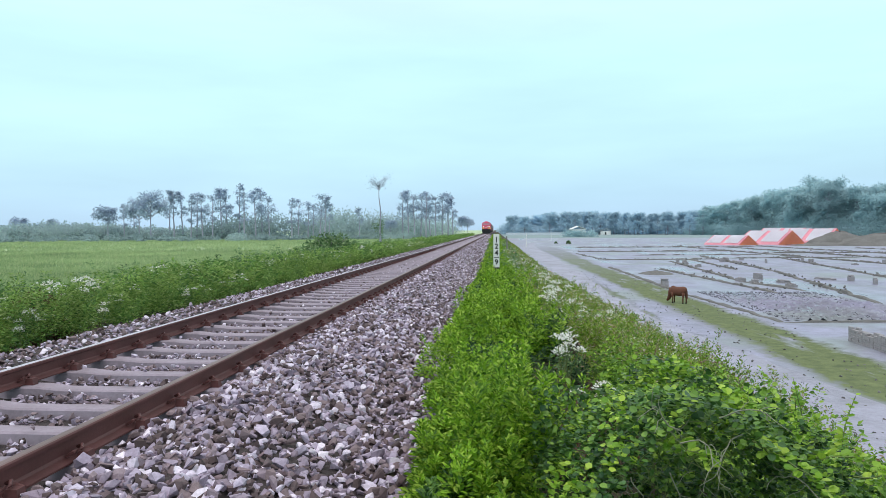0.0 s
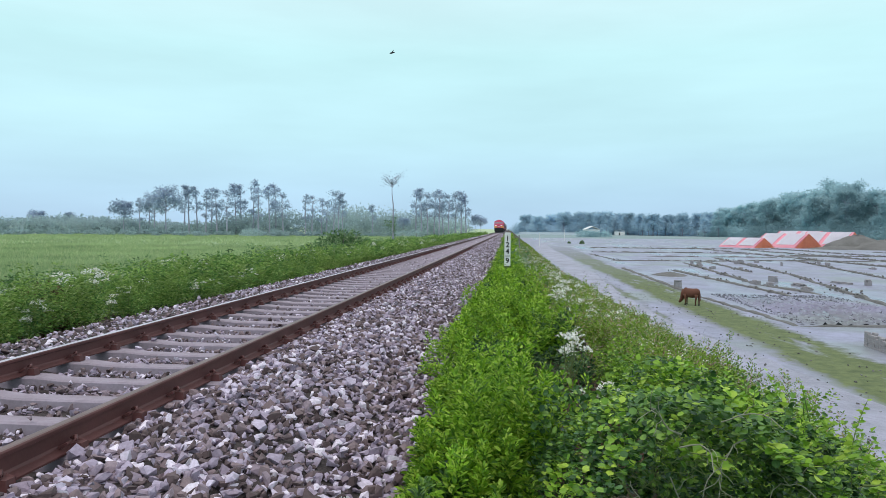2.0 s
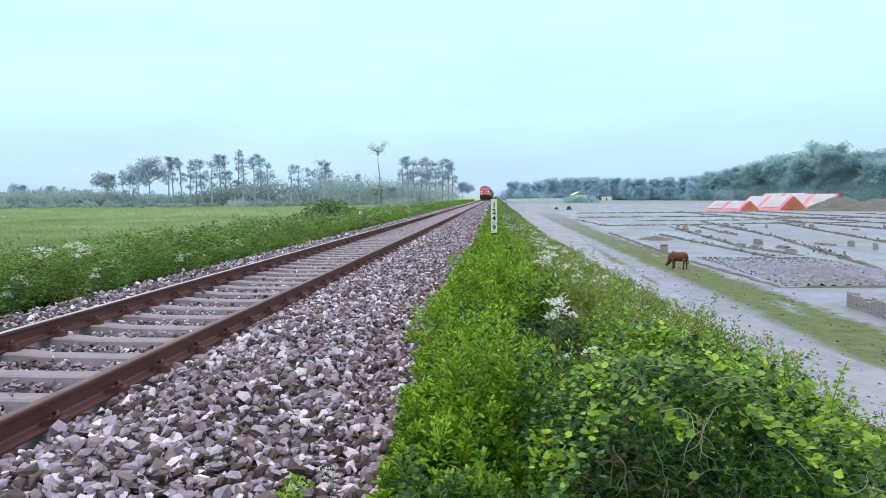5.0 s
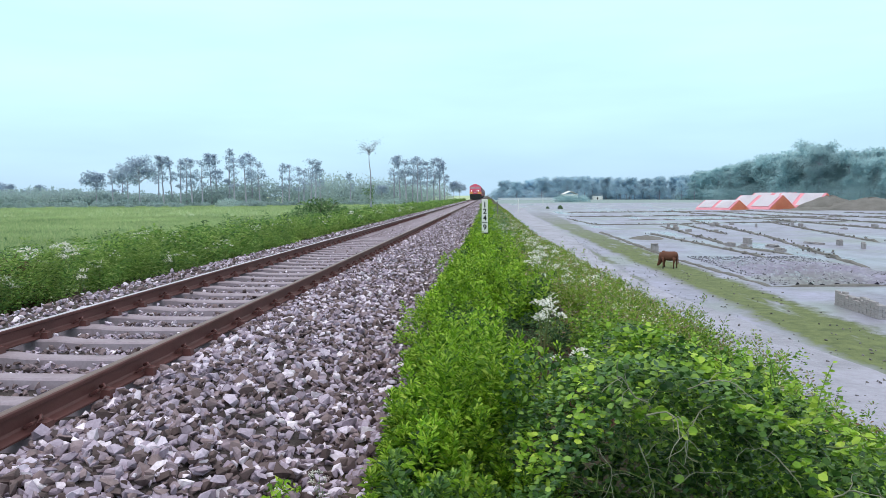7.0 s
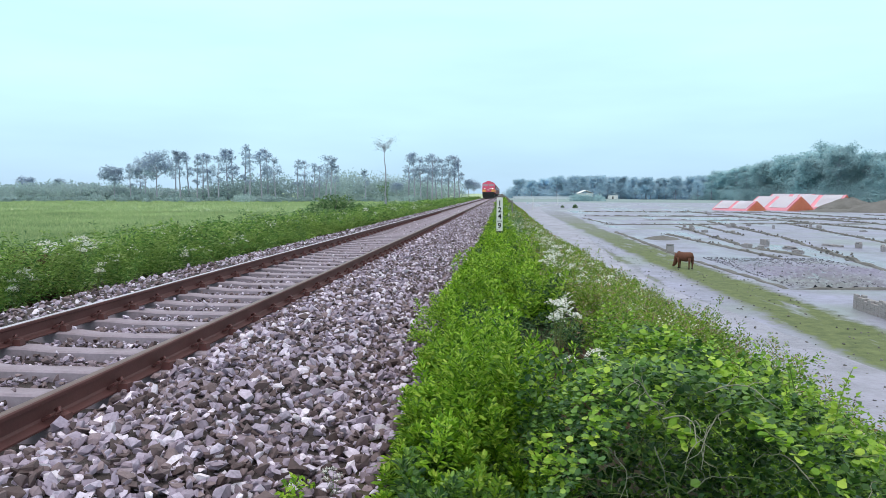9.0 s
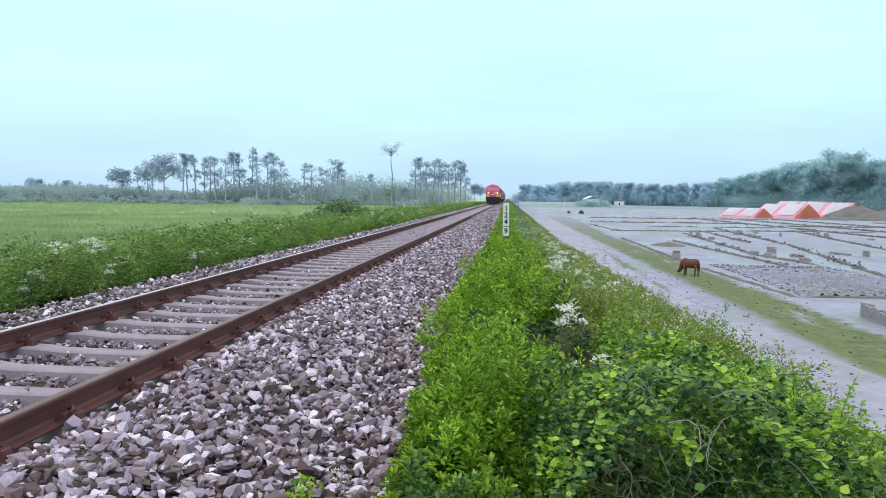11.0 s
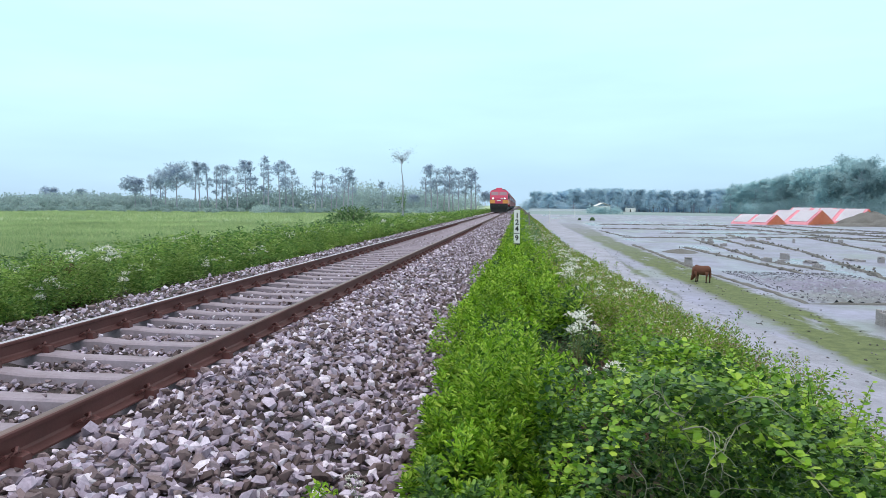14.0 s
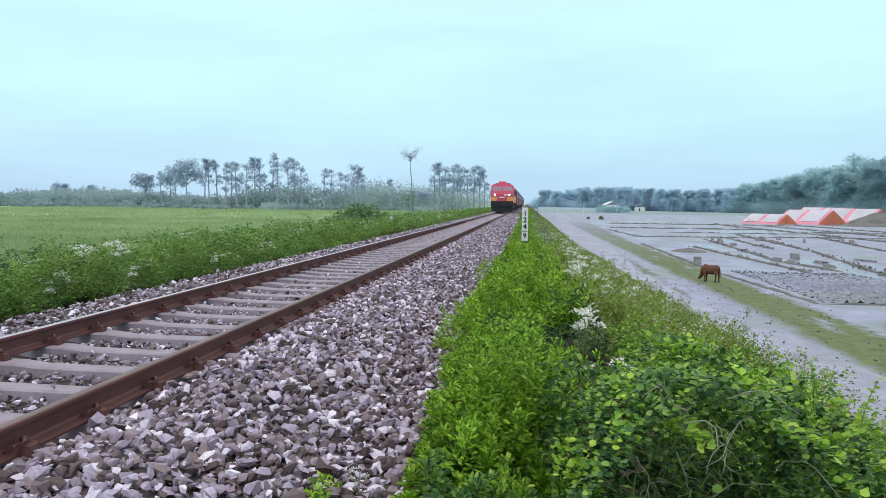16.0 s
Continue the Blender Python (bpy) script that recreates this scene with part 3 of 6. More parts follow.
# the grove on the yard side: rises to the right
placed = set()
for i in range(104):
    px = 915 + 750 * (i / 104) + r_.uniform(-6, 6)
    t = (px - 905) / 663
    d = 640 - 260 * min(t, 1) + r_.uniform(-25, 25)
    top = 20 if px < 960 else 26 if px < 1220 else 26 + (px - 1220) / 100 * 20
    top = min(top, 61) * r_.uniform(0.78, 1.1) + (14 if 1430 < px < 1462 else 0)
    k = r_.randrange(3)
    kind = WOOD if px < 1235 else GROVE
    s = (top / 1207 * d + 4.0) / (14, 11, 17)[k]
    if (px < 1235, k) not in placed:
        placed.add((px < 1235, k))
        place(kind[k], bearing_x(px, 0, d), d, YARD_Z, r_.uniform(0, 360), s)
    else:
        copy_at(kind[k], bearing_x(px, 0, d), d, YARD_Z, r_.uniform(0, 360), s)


def thicket(name, label, n, xs, ys, z, height, leaf, mat, seed):
    """Far undergrowth: many leaf clumps in overlapping mounds."""
    r = np.random.default_rng(seed)
    m = n // 130
    cx, cy = r.uniform(0, 1, m), r.uniform(0, 1, m)
    x = xs[0] + (xs[1] - xs[0]) * cx
    y = ys(x) + (cy - 0.5) * 22
    h = height(x) * r.uniform(0.55, 1.08, m)
    i = np.repeat(np.arange(m), 130)
    q = r.normal(0, 1, (len(i), 3))
    q /= np.linalg.norm(q, axis=1, keepdims=True)
    q[:, 2] = np.abs(q[:, 2])
    rad = r.uniform(0.65, 1.0, (len(i), 1))
    base = np.stack([x[i], y[i], np.full(len(i), z)], 1) + q * rad * np.stack([h[i] * 0.75, h[i] * 0.75, h[i]], 1)
    v, f = leaves(base, q + r.normal(0, 0.6, q.shape), leaf * r.uniform(0.6, 1.3, len(i)), leaf * 0.7)
    return stuff(name, v, f, mat, label, "undergrowth")


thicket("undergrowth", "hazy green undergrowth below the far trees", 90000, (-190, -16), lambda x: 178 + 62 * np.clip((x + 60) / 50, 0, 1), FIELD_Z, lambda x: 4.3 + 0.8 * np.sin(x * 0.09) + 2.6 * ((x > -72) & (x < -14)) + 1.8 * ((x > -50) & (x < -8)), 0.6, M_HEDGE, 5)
thicket("undergrowth", "low scrub along the field edge, hazed pale", 26000, (-150, -22), lambda x: 140 + 50 * np.clip((x + 50) / 38, 0, 1), FIELD_Z, lambda x: 1.3 + 0.4 * np.sin(x * 0.21), 0.45, M_HEDGE, 6)
thicket("undergrowth", "distant wood edge beyond the fields, haze in its colour", 60000, (4, 175), lambda x: 640 - 0.55 * x, YARD_Z, lambda x: 9.0 + 1.5 * np.sin(x * 0.11), 1.0, M_FAR_LEAF_HAZE, 7)
thicket("undergrowth", "dense wood edge beyond the yard, hazed blue", 110000, (140, 330), lambda x: 515 - 165 * np.clip((x - 140) / 70, 0, 1), YARD_Z, lambda x: 8.5 + 6.5 * np.clip((x - 150) / 50, 0, 1), 0.8, M_FAR_LEAF_R, 9)
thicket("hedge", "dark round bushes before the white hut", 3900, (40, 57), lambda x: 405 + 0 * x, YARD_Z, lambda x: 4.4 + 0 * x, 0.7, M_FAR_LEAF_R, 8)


# the bare lone tree beside the line
lone = make_tree("bare_tree", "tall lone tree with bare wispy top beside the line", 61, 8.0, 0.86, 1.25, 26, 4, 0.14, M_FAR_LEAF, True)
place(lone, -12.5, 75, FIELD_Z, 0, 0.95)
ivy_p = np.stack([rng.normal(0, 0.2, 420), rng.normal(0, 0.16, 420), rng.uniform(0.2, 3.6, 420)], 1)
ivy_p[:120, 0] += rng.uniform(-0.9, 0.2, 120)
ivy_p[:120, 2] = rng.uniform(2.5, 3.2, 120)
iv, jf = leaves(ivy_p, rng.normal(0, 1, (420, 3)), 0.17, 0.12)
part("creeper", arrays("creeper", iv, jf, M_WEED_DARK), None, lone, "green creeper on the trunk")
field_bush = tagged(new("field_bush"), "dark green leafy bush at the field edge", "bush")
q = rng.normal(0, 1, (1500, 3))
q /= np.linalg.norm(q, axis=1, keepdims=True)
q[:, 2] = np.abs(q[:, 2])
bv, bf = leaves(q * rng.uniform(0.45, 1, (1500, 1)) * (1.9, 1.3, 1.75), q + rng.normal(0, 0.5, q.shape), 0.24, 0.12)
part("foliage", arrays("foliage", bv, bf, M_WEED_DARK), None, field_bush)
bm = bmesh.new()
for a in range(7):
    add_tube(bm, [(0, 0, -0.2), (math.cos(a) * 0.4, math.sin(a) * 0.4, 0.7), (math.cos(a) * 1.1, math.sin(a) * 0.8, 1.5)], [0.04, 0.03, 0.01], 5)
part("branch", bm, M_BARK, field_bush)
field_bush.matrix_basis = pose(-13.0, 54, FIELD_Z)
field_bush.scale = (1.35, 1.2, 1.15)
brown_bush = tagged(new("withered_bush"), "small brown withered bush in the weeds", "bush")
q = rng.normal(0, 1, (1600, 3))
q /= np.linalg.norm(q, axis=1, keepdims=True)
q[:, 2] = np.abs(q[:, 2])
bv, bf = leaves(q * rng.uniform(0.4, 1, (1600, 1)) * (0.5, 0.45, 0.8) + (0, 0, 0.05), q + rng.normal(0, 0.6, q.shape), 0.085, 0.04)
part("foliage", arrays("foliage", bv, bf, M_BROWN_LEAF), None, brown_bush)
bm = bmesh.new()
for a in range(6):
    add_tube(bm, [(0, 0, -0.2), (math.cos(a) * 0.12, math.sin(a) * 0.12, 0.3), (math.cos(a) * 0.4, math.sin(a) * 0.35, 0.8)], [0.02, 0.014, 0.005], 5)
part("branch", bm, M_DEAD, brown_bush)
brown_bush.matrix_basis = pose(-7.05, 10.8, float(land(-7.05)) - 0.02)
brown_bush.scale = (1.0, 1.0, 1.08)


# ---- the railway ----
def rail_mesh(y0, y1, head):
    prof = [(-0.075, 0.0), (0.075, 0.0), (0.075, 0.012), (0.02, 0.03), (0.0085, 0.045), (0.0085, 0.125), (0.034, 0.137), (0.036, 0.158), (0.030, 0.167), (0.018, 0.1705), (-0.018, 0.1705), (-0.030, 0.167), (-0.036, 0.158), (-0.034, 0.137), (-0.0085, 0.125), (-0.0085, 0.045), (-0.02, 0.03), (-0.075, 0.012)]
    ys = [y0 + (y1 - y0) * k / 40 for k in range(41)]
    v = [(x, y, z) for y in ys for x, z in prof]
    n = len(prof)
    f, idx = [], []
    for i in range(40):
        for k in range(n):
            f.append((i * n + k, i * n + (k + 1) % n, (i + 1) * n + (k + 1) % n, (i + 1) * n + k))
            idx.append(1 if k in (8, 9, 10) else 0)
    me = arrays("rail", v, np.array(f)[:, ::-1], [M_RUST, head], False, idx)
    return me


track = tagged(new("railway_track"), "single railway line on concrete sleepers in stone ballast", "track", "", "structure")
rail_r = part("rail", rail_mesh(-12, 900, M_HEAD), None, track, "rust-brown steel rail with dull head")
rail_r.location = (-2.41, 0, 0.002)
rail_l = part("rail", rail_mesh(-12, 900, M_STEEL), None, track, "rust-brown steel rail with worn bright head")
rail_l.location = (-4.156, 0, 0.002)


def sleeper_bm():
    """Prestressed concrete sleeper: raised rail seats, waisted middle."""
    bm = bmesh.new()
    st = [(-1.375, 0.0, 0.105), (-1.1, 0.0, 0.11), (-0.62, -0.002, 0.105), (-0.4, -0.022, 0.092), (0.4, -0.022, 0.092), (0.62, -0.002, 0.105), (1.1, 0.0, 0.11), (1.375, 0.0, 0.105)]
    rings = []
    for x, zt, hw in st:
        rings.append([bm.verts.new(p) for p in ((x, -hw - 0.015, -0.2), (x, hw + 0.015, -0.2), (x, hw, zt - 0.014), (x, hw - 0.02, zt), (x, -hw + 0.02, zt), (x, -hw, zt - 0.014))])
    for a, b in zip(rings, rings[1:]):
        for k in range(6):
            bm.faces.new((a[k], a[(k + 1) % 6], b[(k + 1) % 6], b[k]))
    bm.faces.new(rings[0])
    bm.faces.new(rings[-1])
    bmesh.ops.recalc_face_normals(bm, faces=bm.faces)
    return bm


def clip_bm():
    """Bent spring clip with its cast shoulder."""
    bm = bmesh.new()
    add_tube(bm, [(0.02, -0.055, 0.03), (0.06, -0.05, 0.05), (0.085, -0.02, 0.062), (0.06, 0.02, 0.066), (0.03, 0.03, 0.055), (0.055, 0.055, 0.04), (0.10, 0.05, 0.03)], [0.010] * 7, 5)
    add_box(bm, 0.055, 0.125, -0.03, 0.035, 0.0, 0.045, 0, (0.75, 0.8))
    return bm


SPACING, PHASE = 0.645, 6.46
sleeper0 = part("sleeper", sleeper_bm(), M_CONCRETE, track)
clip0 = bpy.data.meshes.new("rail_clip")
bm = clip_bm()
bm.to_mesh(clip0)
bm.free()
clip0.materials.append(M_RUST)
sleeper_me = sleeper0.data
rs = random.Random(5)
far_v, far_f, off = [], [], 0
tv = np.array([v.co[:] for v in sleeper_me.vertices])
for k in range(-14, 900):
    y = PHASE + SPACING * k + rs.uniform(-0.015, 0.015)
    if k < 280:
        ob = sleeper0 if k == -14 else new("sleeper", sleeper_me)
        ob.parent = track
        ob.location = (TRACK_X + rs.uniform(-0.02, 0.02), y, 0)
        ob.rotation_euler = (0, 0, rs.uniform(-0.008, 0.008))
        if -6 <= k < 66:
            for xr in (-2.41, -4.156):
                for side in (1, -1):
                    c = new("rail_clip", clip0)
                    c.parent = track
                    c.location = (xr, y + rs.uniform(-0.01, 0.01), 0)
                    c.rotation_euler = (0, 0, 0 if side == 1 else math.pi)
                    c.scale = (1.2, 1.2, 1.3)
    else:
        far_v.append(tv + [TRACK_X, y, 0])
        far_f += [[i + off for i in p.vertices] for p in sleeper_me.polygons if len(p.vertices) == 4]
        off += len(tv)
stuff("sleeper", np.concatenate(far_v), far_f, M_CONCRETE, "", "", track)


# ---- crushed stone ----
def stone_shapes(n):
    out = []
    r = np.random.default_rng(21)
    for _ in range(n):
        bm = bmesh.new()
        p = r.normal(0, 1, (11, 3))
        p = p / np.linalg.norm(p, axis=1, keepdims=True) * r.uniform(0.75, 1.05, (11, 1)) * (1.0, r.uniform(0.62, 0.9), r.uniform(0.45, 0.75))
        for c in p:
            bm.verts.new(c)
        bmesh.ops.convex_hull(bm, input=bm.verts)
        for v in [v for v in bm.verts if not v.link_faces]:
            bm.verts.remove(v)
        bm.verts.index_update()
        bmesh.ops.triangulate(bm, faces=bm.faces)
        out.append((np.array([v.co[:] for v in bm.verts]), np.array([[v.index for v in f.verts] for f in bm.faces])))
        bm.free()
    return out


SHAPES = stone_shapes(14)


def rotations(n):
    q = rng.normal(0, 1, (n, 4))
    q /= np.linalg.norm(q, axis=1, keepdims=True)
    w, x, y, z = q.T
    return np.stack([1 - 2 * (y * y + z * z), 2 * (x * y - z * w), 2 * (x * z + y * w), 2 * (x * y + z * w), 1 - 2 * (x * x + z * z), 2 * (y * z - x * w), 2 * (x * z - y * w), 2 * (y * z + x * w), 1 - 2 * (x * x + y * y)], 1).reshape(n, 3, 3)


def flat_rotations(n):
    """Random turns, mostly lying on a flat side."""
    R = rotations(n)
    a, tx, ty = rng.uniform(0, 6.283, n), rng.normal(0, 0.45, n), rng.normal(0, 0.45, n)
    Rz = np.zeros((n, 3, 3))
    Rz[:, 0, 0], Rz[:, 0, 1], Rz[:, 1, 0], Rz[:, 1, 1], Rz[:, 2, 2] = np.cos(a), -np.sin(a), np.sin(a), np.cos(a), 1
    Rx = np.zeros((n, 3, 3))
    Rx[:, 0, 0], Rx[:, 1, 1], Rx[:, 1, 2], Rx[:, 2, 1], Rx[:, 2, 2] = 1, np.cos(tx), -np.sin(tx), np.sin(tx), np.cos(tx)
    Ry = np.zeros((n, 3, 3))
    Ry[:, 1, 1], Ry[:, 0, 0], Ry[:, 0, 2], Ry[:, 2, 0], Ry[:, 2, 2] = 1, np.cos(ty), np.sin(ty), -np.sin(ty), np.cos(ty)
    lying = Rz @ Rx @ Ry
    pick = rng.random(n) < 0.25
    lying[pick] = R[pick]
    return lying


def scatter_stones(x, y, z, size):
    n = len(x)
    R = flat_rotations(n)
    kind = rng.integers(0, len(SHAPES), n)
    pairs = []
    for k, (tv, tf) in enumerate(SHAPES):
        s = np.where(kind == k)[0]
        v = np.einsum("nij,vj->nvi", R[s], tv) * size[s][:, None, None] + np.stack([x[s], y[s], z[s]], 1)[:, None]
        pairs.append((v.reshape(-1, 3), (tf[None] + (np.arange(len(s)) * len(tv))[:, None, None]).reshape(-1, 3)))
    return join(*pairs)


def strip(n, x0, x1, y0, y1, size, jitter=0.02, lift=0.0):
    x, y = rng.uniform(x0, x1, n), rng.uniform(y0, y1, n)
    s = size * np.clip(rng.lognormal(0, 0.28, n), 0.5, 1.9)
    return x, y, land(x) + lift + rng.normal(0, jitter, n), s


ballast = tagged(new("ballast"), "coarse grey crushed stone ballast", "ballast", "", "structure")
groups = [strip(13500, -2.32, -0.25, 1.2, 12, 0.044, 0.022, 0.008), strip(10500, -2.3, -0.5, 12, 30, 0.042), strip(6000, -2.3, -0.55, 30, 75, 0.055), strip(3500, -2.3, -0.6, 75, 180, 0.08),
          strip(10500, -4.1, -2.5, 2.0, 22, 0.033, 0.018, 0.032), strip(6500, -4.1, -2.5, 22, 60, 0.042, 0.02, 0.035), strip(7500, -6.6, -4.3, 4.0, 22, 0.042, 0.02), strip(6000, -6.5, -4.4, 22, 70, 0.052), strip(2400, -6.4, -4.7, 70, 170, 0.075),
          strip(700, -0.6, 0.0, 2.6, 14, 0.03, 0.012), strip(900, -0.4, 0.25, 1.2, 3.9, 0.042, 0.015),
          strip(5200, -2.32, -0.3, -7, 1.3, 0.046), strip(2600, -4.1, -2.5, -7, 2.2, 0.036, 0.018, 0.035), strip(3600, -6.6, -4.3, -7, 4.2, 0.046), strip(2600, -4.1, -2.5, 60, 150, 0.06, 0.02, 0.035)]
X, Y, Z, S = (np.concatenate([g[i] for g in groups]) for i in range(4))
on_sleeper = (np.abs((Y - PHASE + SPACING / 2) % SPACING - SPACING / 2) < 0.125) & (X > -4.66) & (X < -1.92)
keep = ~(on_sleeper & (rng.random(len(X)) < np.where(X > -2.27, 0.12, np.where(X < -4.3, 0.3, 0.975))))
on_rail = (np.abs(X + 2.41) < 0.11) | (np.abs(X + 4.156) < 0.11)
keep &= ~on_rail
Z = np.where(on_sleeper, np.maximum(Z, 0.012), Z)
X, Y, Z, S = X[keep], Y[keep], Z[keep], S[keep]
near = np.where((X > -2.1) & (X < -0.6) & (Y > 3.0) & (Y < 4.4) & (S > 0.036))[0][:300]
rest = np.setdiff1d(np.arange(len(X)), near)
v, f = scatter_stones(X[rest], Y[rest], Z[rest], S[rest])
stuff("ballast_stones", v, f, M_STONE, "", "", ballast)
stone_me = [arrays("stone", tv, tf, M_STONE_ONE) for tv, tf in SHAPES]
for i in near:
    ob = new("stone", stone_me[i % len(stone_me)])
    ob.parent = ballast
    ob.location = (X[i], Y[i], Z[i] + 0.012)
    ob.rotation_euler = (rs.uniform(-0.5, 0.5), rs.uniform(-0.5, 0.5), rs.uniform(0, 6.28))
    ob.scale = (S[i] * 1.1,) * 3


# ---- kilometre post ----
def kilometre_post():
    t = tagged(new("kilometre_post"), "white concrete kilometre post with black figures", "marker post")
    part("slab", box(-0.10, 0.10, -0.05, 0.05, -0.35, 1.45, 0.012, (0.97, 1)), M_WHITE, t)
    for ch, z in (("1", 1.255), ("2", 1.045), ("4", 0.83), ("9", 0.53)):
        cu = bpy.data.curves.new("figure", "FONT")
        cu.body, cu.size, cu.align_x, cu.align_y, cu.extrude, cu.offset = ch, 0.235, "CENTER", "CENTER", 0.002, 0.006
        cu.materials.append(M_INK)
        ob = new("figure", cu)
        ob.parent = t
        ob.matrix_basis = pose(0, -0.053, z, 90, 0, 0)
    part("bar", box(-0.085, 0.085, -0.055, -0.051, 0.675, 0.695), M_INK, t)
    part("band", box(-0.106, 0.106, -0.0545, 0.0505, 0.22, 0.36), M_INK, t, "black painted foot band")
    t.matrix_basis = pose(0.22, 23, -0.19, 0, 0, 2)
    return t


kilometre_post()
stake = tagged(new("fence_stake", None), "dark weathered stake beside the line", "stake")
part("shaft", tube([(0, 0, -0.2), (0.02, 0, 0.6), (-0.01, 0, 1.25)], [0.06, 0.055, 0.045], 7), M_BARK, stake)
stake.matrix_basis = pose(1.0, 52, -0.33)
for x, y in ((-17.5, 130), (-13.0, 185), (-10.2, 150)):
    copy_thing(stake, pose(x, y, FIELD_Z))


# ---- the train ----
def rounded_face(bm, pts, y, depth):
    a = [bm.verts.new((x, y, z)) for x, z in pts]
    b = [bm.verts.new((x, y + depth, z)) for x, z in pts]
    n = len(pts)
    for k in range(n):
        bm.faces.new((a[k], a[(k + 1) % n], b[(k + 1) % n], b[k]))
    bm.faces.new(a[::-1])
    bm.faces.new(b)


def hull(x, z0, z1, y0, y1, shoulder=0.35, name="body"):
    bm = bmesh.new()
    s = shoulder
    pts = [(-x, z0), (x, z0), (x, z1 - s), (x * 0.93, z1 - s * 0.45), (x * 0.72, z1 - s * 0.12), (0, z1), (-x * 0.72, z1 - s * 0.12), (-x * 0.93, z1 - s * 0.45), (-x, z1 - s)]
    rounded_face(bm, pts, y0, y1 - y0)
    bmesh.ops.recalc_face_normals(bm, faces=bm.faces)
    return bm


def add_bogie(t, y):
    b = part("bogie", box(-1.25, 1.25, y - 2.2, y + 2.2, 0.45, 0.95, 0.05), M_BLACK, t)
    for yy in (y - 1.7, y, y + 1.7):
        for sx in (-0.84, 0.84):
            w = part("wheel", lathe_y([(-0.065, 0.5), (0.05, 0.52), (0.06, 0.55), (0.075, 0.55)], 18), M_BLACK, b)
            w.matrix_basis = pose(sx, yy, 0.55, 0, 0, 90 if sx > 0 else -90)


def locomotive():
    """Full-width cab diesel: origin on the rail head below its front, body runs back along +y."""
    t = tagged(new("locomotive"), "red diesel locomotive with yellow lower band and lit headlamps", "locomotive")
    part("body", hull(1.52, 1.35, 3.95, 0.55, 19.5, 0.5), M_RED, t)
    bm = bmesh.new()                                    # cab front, raked back above the lamps
    pts = ((-1.52, 1.35), (1.52, 1.35), (1.52, 2.45), (1.5, 3.3), (1.22, 3.82), (0, 3.96), (-1.22, 3.82), (-1.5, 3.3), (-1.52, 2.45))
    fr = [bm.verts.new((x, 0.0 if z < 2.5 else (z - 2.45) * 0.3, z)) for x, z in pts]
    bk = [bm.verts.new((x, 0.6, z)) for x, z in pts]
    for k in range(9):
        bm.faces.new((fr[k], fr[(k + 1) % 9], bk[(k + 1) % 9], bk[k]))
    bm.faces.new((fr[0], fr[1], fr[2], fr[8]))
    bm.faces.new((fr[2], fr[3], fr[4], fr[5], fr[6], fr[7], fr[8]))
    bmesh.ops.recalc_face_normals(bm, faces=bm.faces)
    cab = part("cab", bm, M_RED, t)
    for sx in (-1, 1):
        x0, x1 = (0.07, 1.33) if sx > 0 else (-1.33, -0.07)
        g = part("windscreen", box(x0, x1, -0.02, 0.02, 0, 0.62, 0.02, (0.94, 1)), M_GLASS, cab, "windscreen pane toned for reflected sky")
        g.matrix_basis = pose(0, 0.165, 2.96, -16.7, 0, 0)
        l = part("headlamp", lathe_y([(-0.06, 0.17), (-0.05, 0.2), (0.05, 0.22)], 16), M_ROOF, cab, "round headlamp rim")
        l.matrix_basis = pose(sx * 0.98, -0.02, 2.42)
        part("lens", lathe_y([(-0.085, 0.08), (-0.07, 0.13), (-0.05, 0.14)], 16), M_LAMP, l, "lit white lens")
        part("stripe", box(sx * 1.08 - 0.42, sx * 1.08 + 0.42, -0.012, 0.0, 1.58, 2.16), M_YELLOW, cab, "yellow front panel")
        part("buffer", lathe_y([(-0.45, 0.22), (-0.41, 0.24), (-0.40, 0.1), (0.0, 0.12)], 14), M_BLACK, t).matrix_basis = pose(sx * 0.98, 0, 1.1)
        part("side_stripe", box(sx * 1.525 - 0.008, sx * 1.525 + 0.008, 0.0, 19.4, 1.58, 2.16), M_YELLOW, t, "yellow side band")
        for yy in (1.5, 17.5):
            part("cab_window", box(sx * 1.527 - 0.01, sx * 1.527 + 0.01, yy, yy + 0.9, 2.6, 3.2, 0.004), M_GLASS, t, "dark cab side window")
        for k in range(6):
            part("grille", box(sx * 1.527 - 0.02, sx * 1.527 + 0.02, 4 + k * 2.1, 5.6 + k * 2.1, 2.4, 3.3, 0.01), M_BLACK, t, "dark side grille")
    part("emblem_plate", box(-0.36, 0.36, -0.03, 0.0, 1.98, 2.14, 0.01), M_WHITE, cab, "pale number board")
    part("emblem", box(0.28, 0.72, -0.03, 0.0, 2.30, 2.52, 0.05), M_WHITE, cab, "pale nose emblem")
    part("horn_box", box(-0.55, 0.55, 0.55, 2.0, 3.85, 4.26, 0.06, (0.9, 0.85)), M_RED, t)
    part("roof", box(-1.0, 1.0, 2.4, 19.0, 3.85, 4.08, 0.05), M_ROOF, t, "grey roof hatches")
    part("buffer_beam", box(-1.5, 1.5, -0.02, 0.3, 0.72, 1.56, 0.02), M_BLACK, t)
    part("cattle_guard", box(-1.35, 1.35, 0.02, 0.16, 0.12, 0.76, 0.02, (1.08, 1)), M_BLACK, t)
    part("coupler", box(-0.14, 0.14, -0.35, 0.05, 0.95, 1.22, 0.04), M_BLACK, t)
    part("fuel_tank", box(-1.35, 1.35, 7.5, 12.5, 0.35, 1.32, 0.12), M_BLACK, t)
    add_bogie(t, 4.0)
    add_bogie(t, 16.0)
    return t


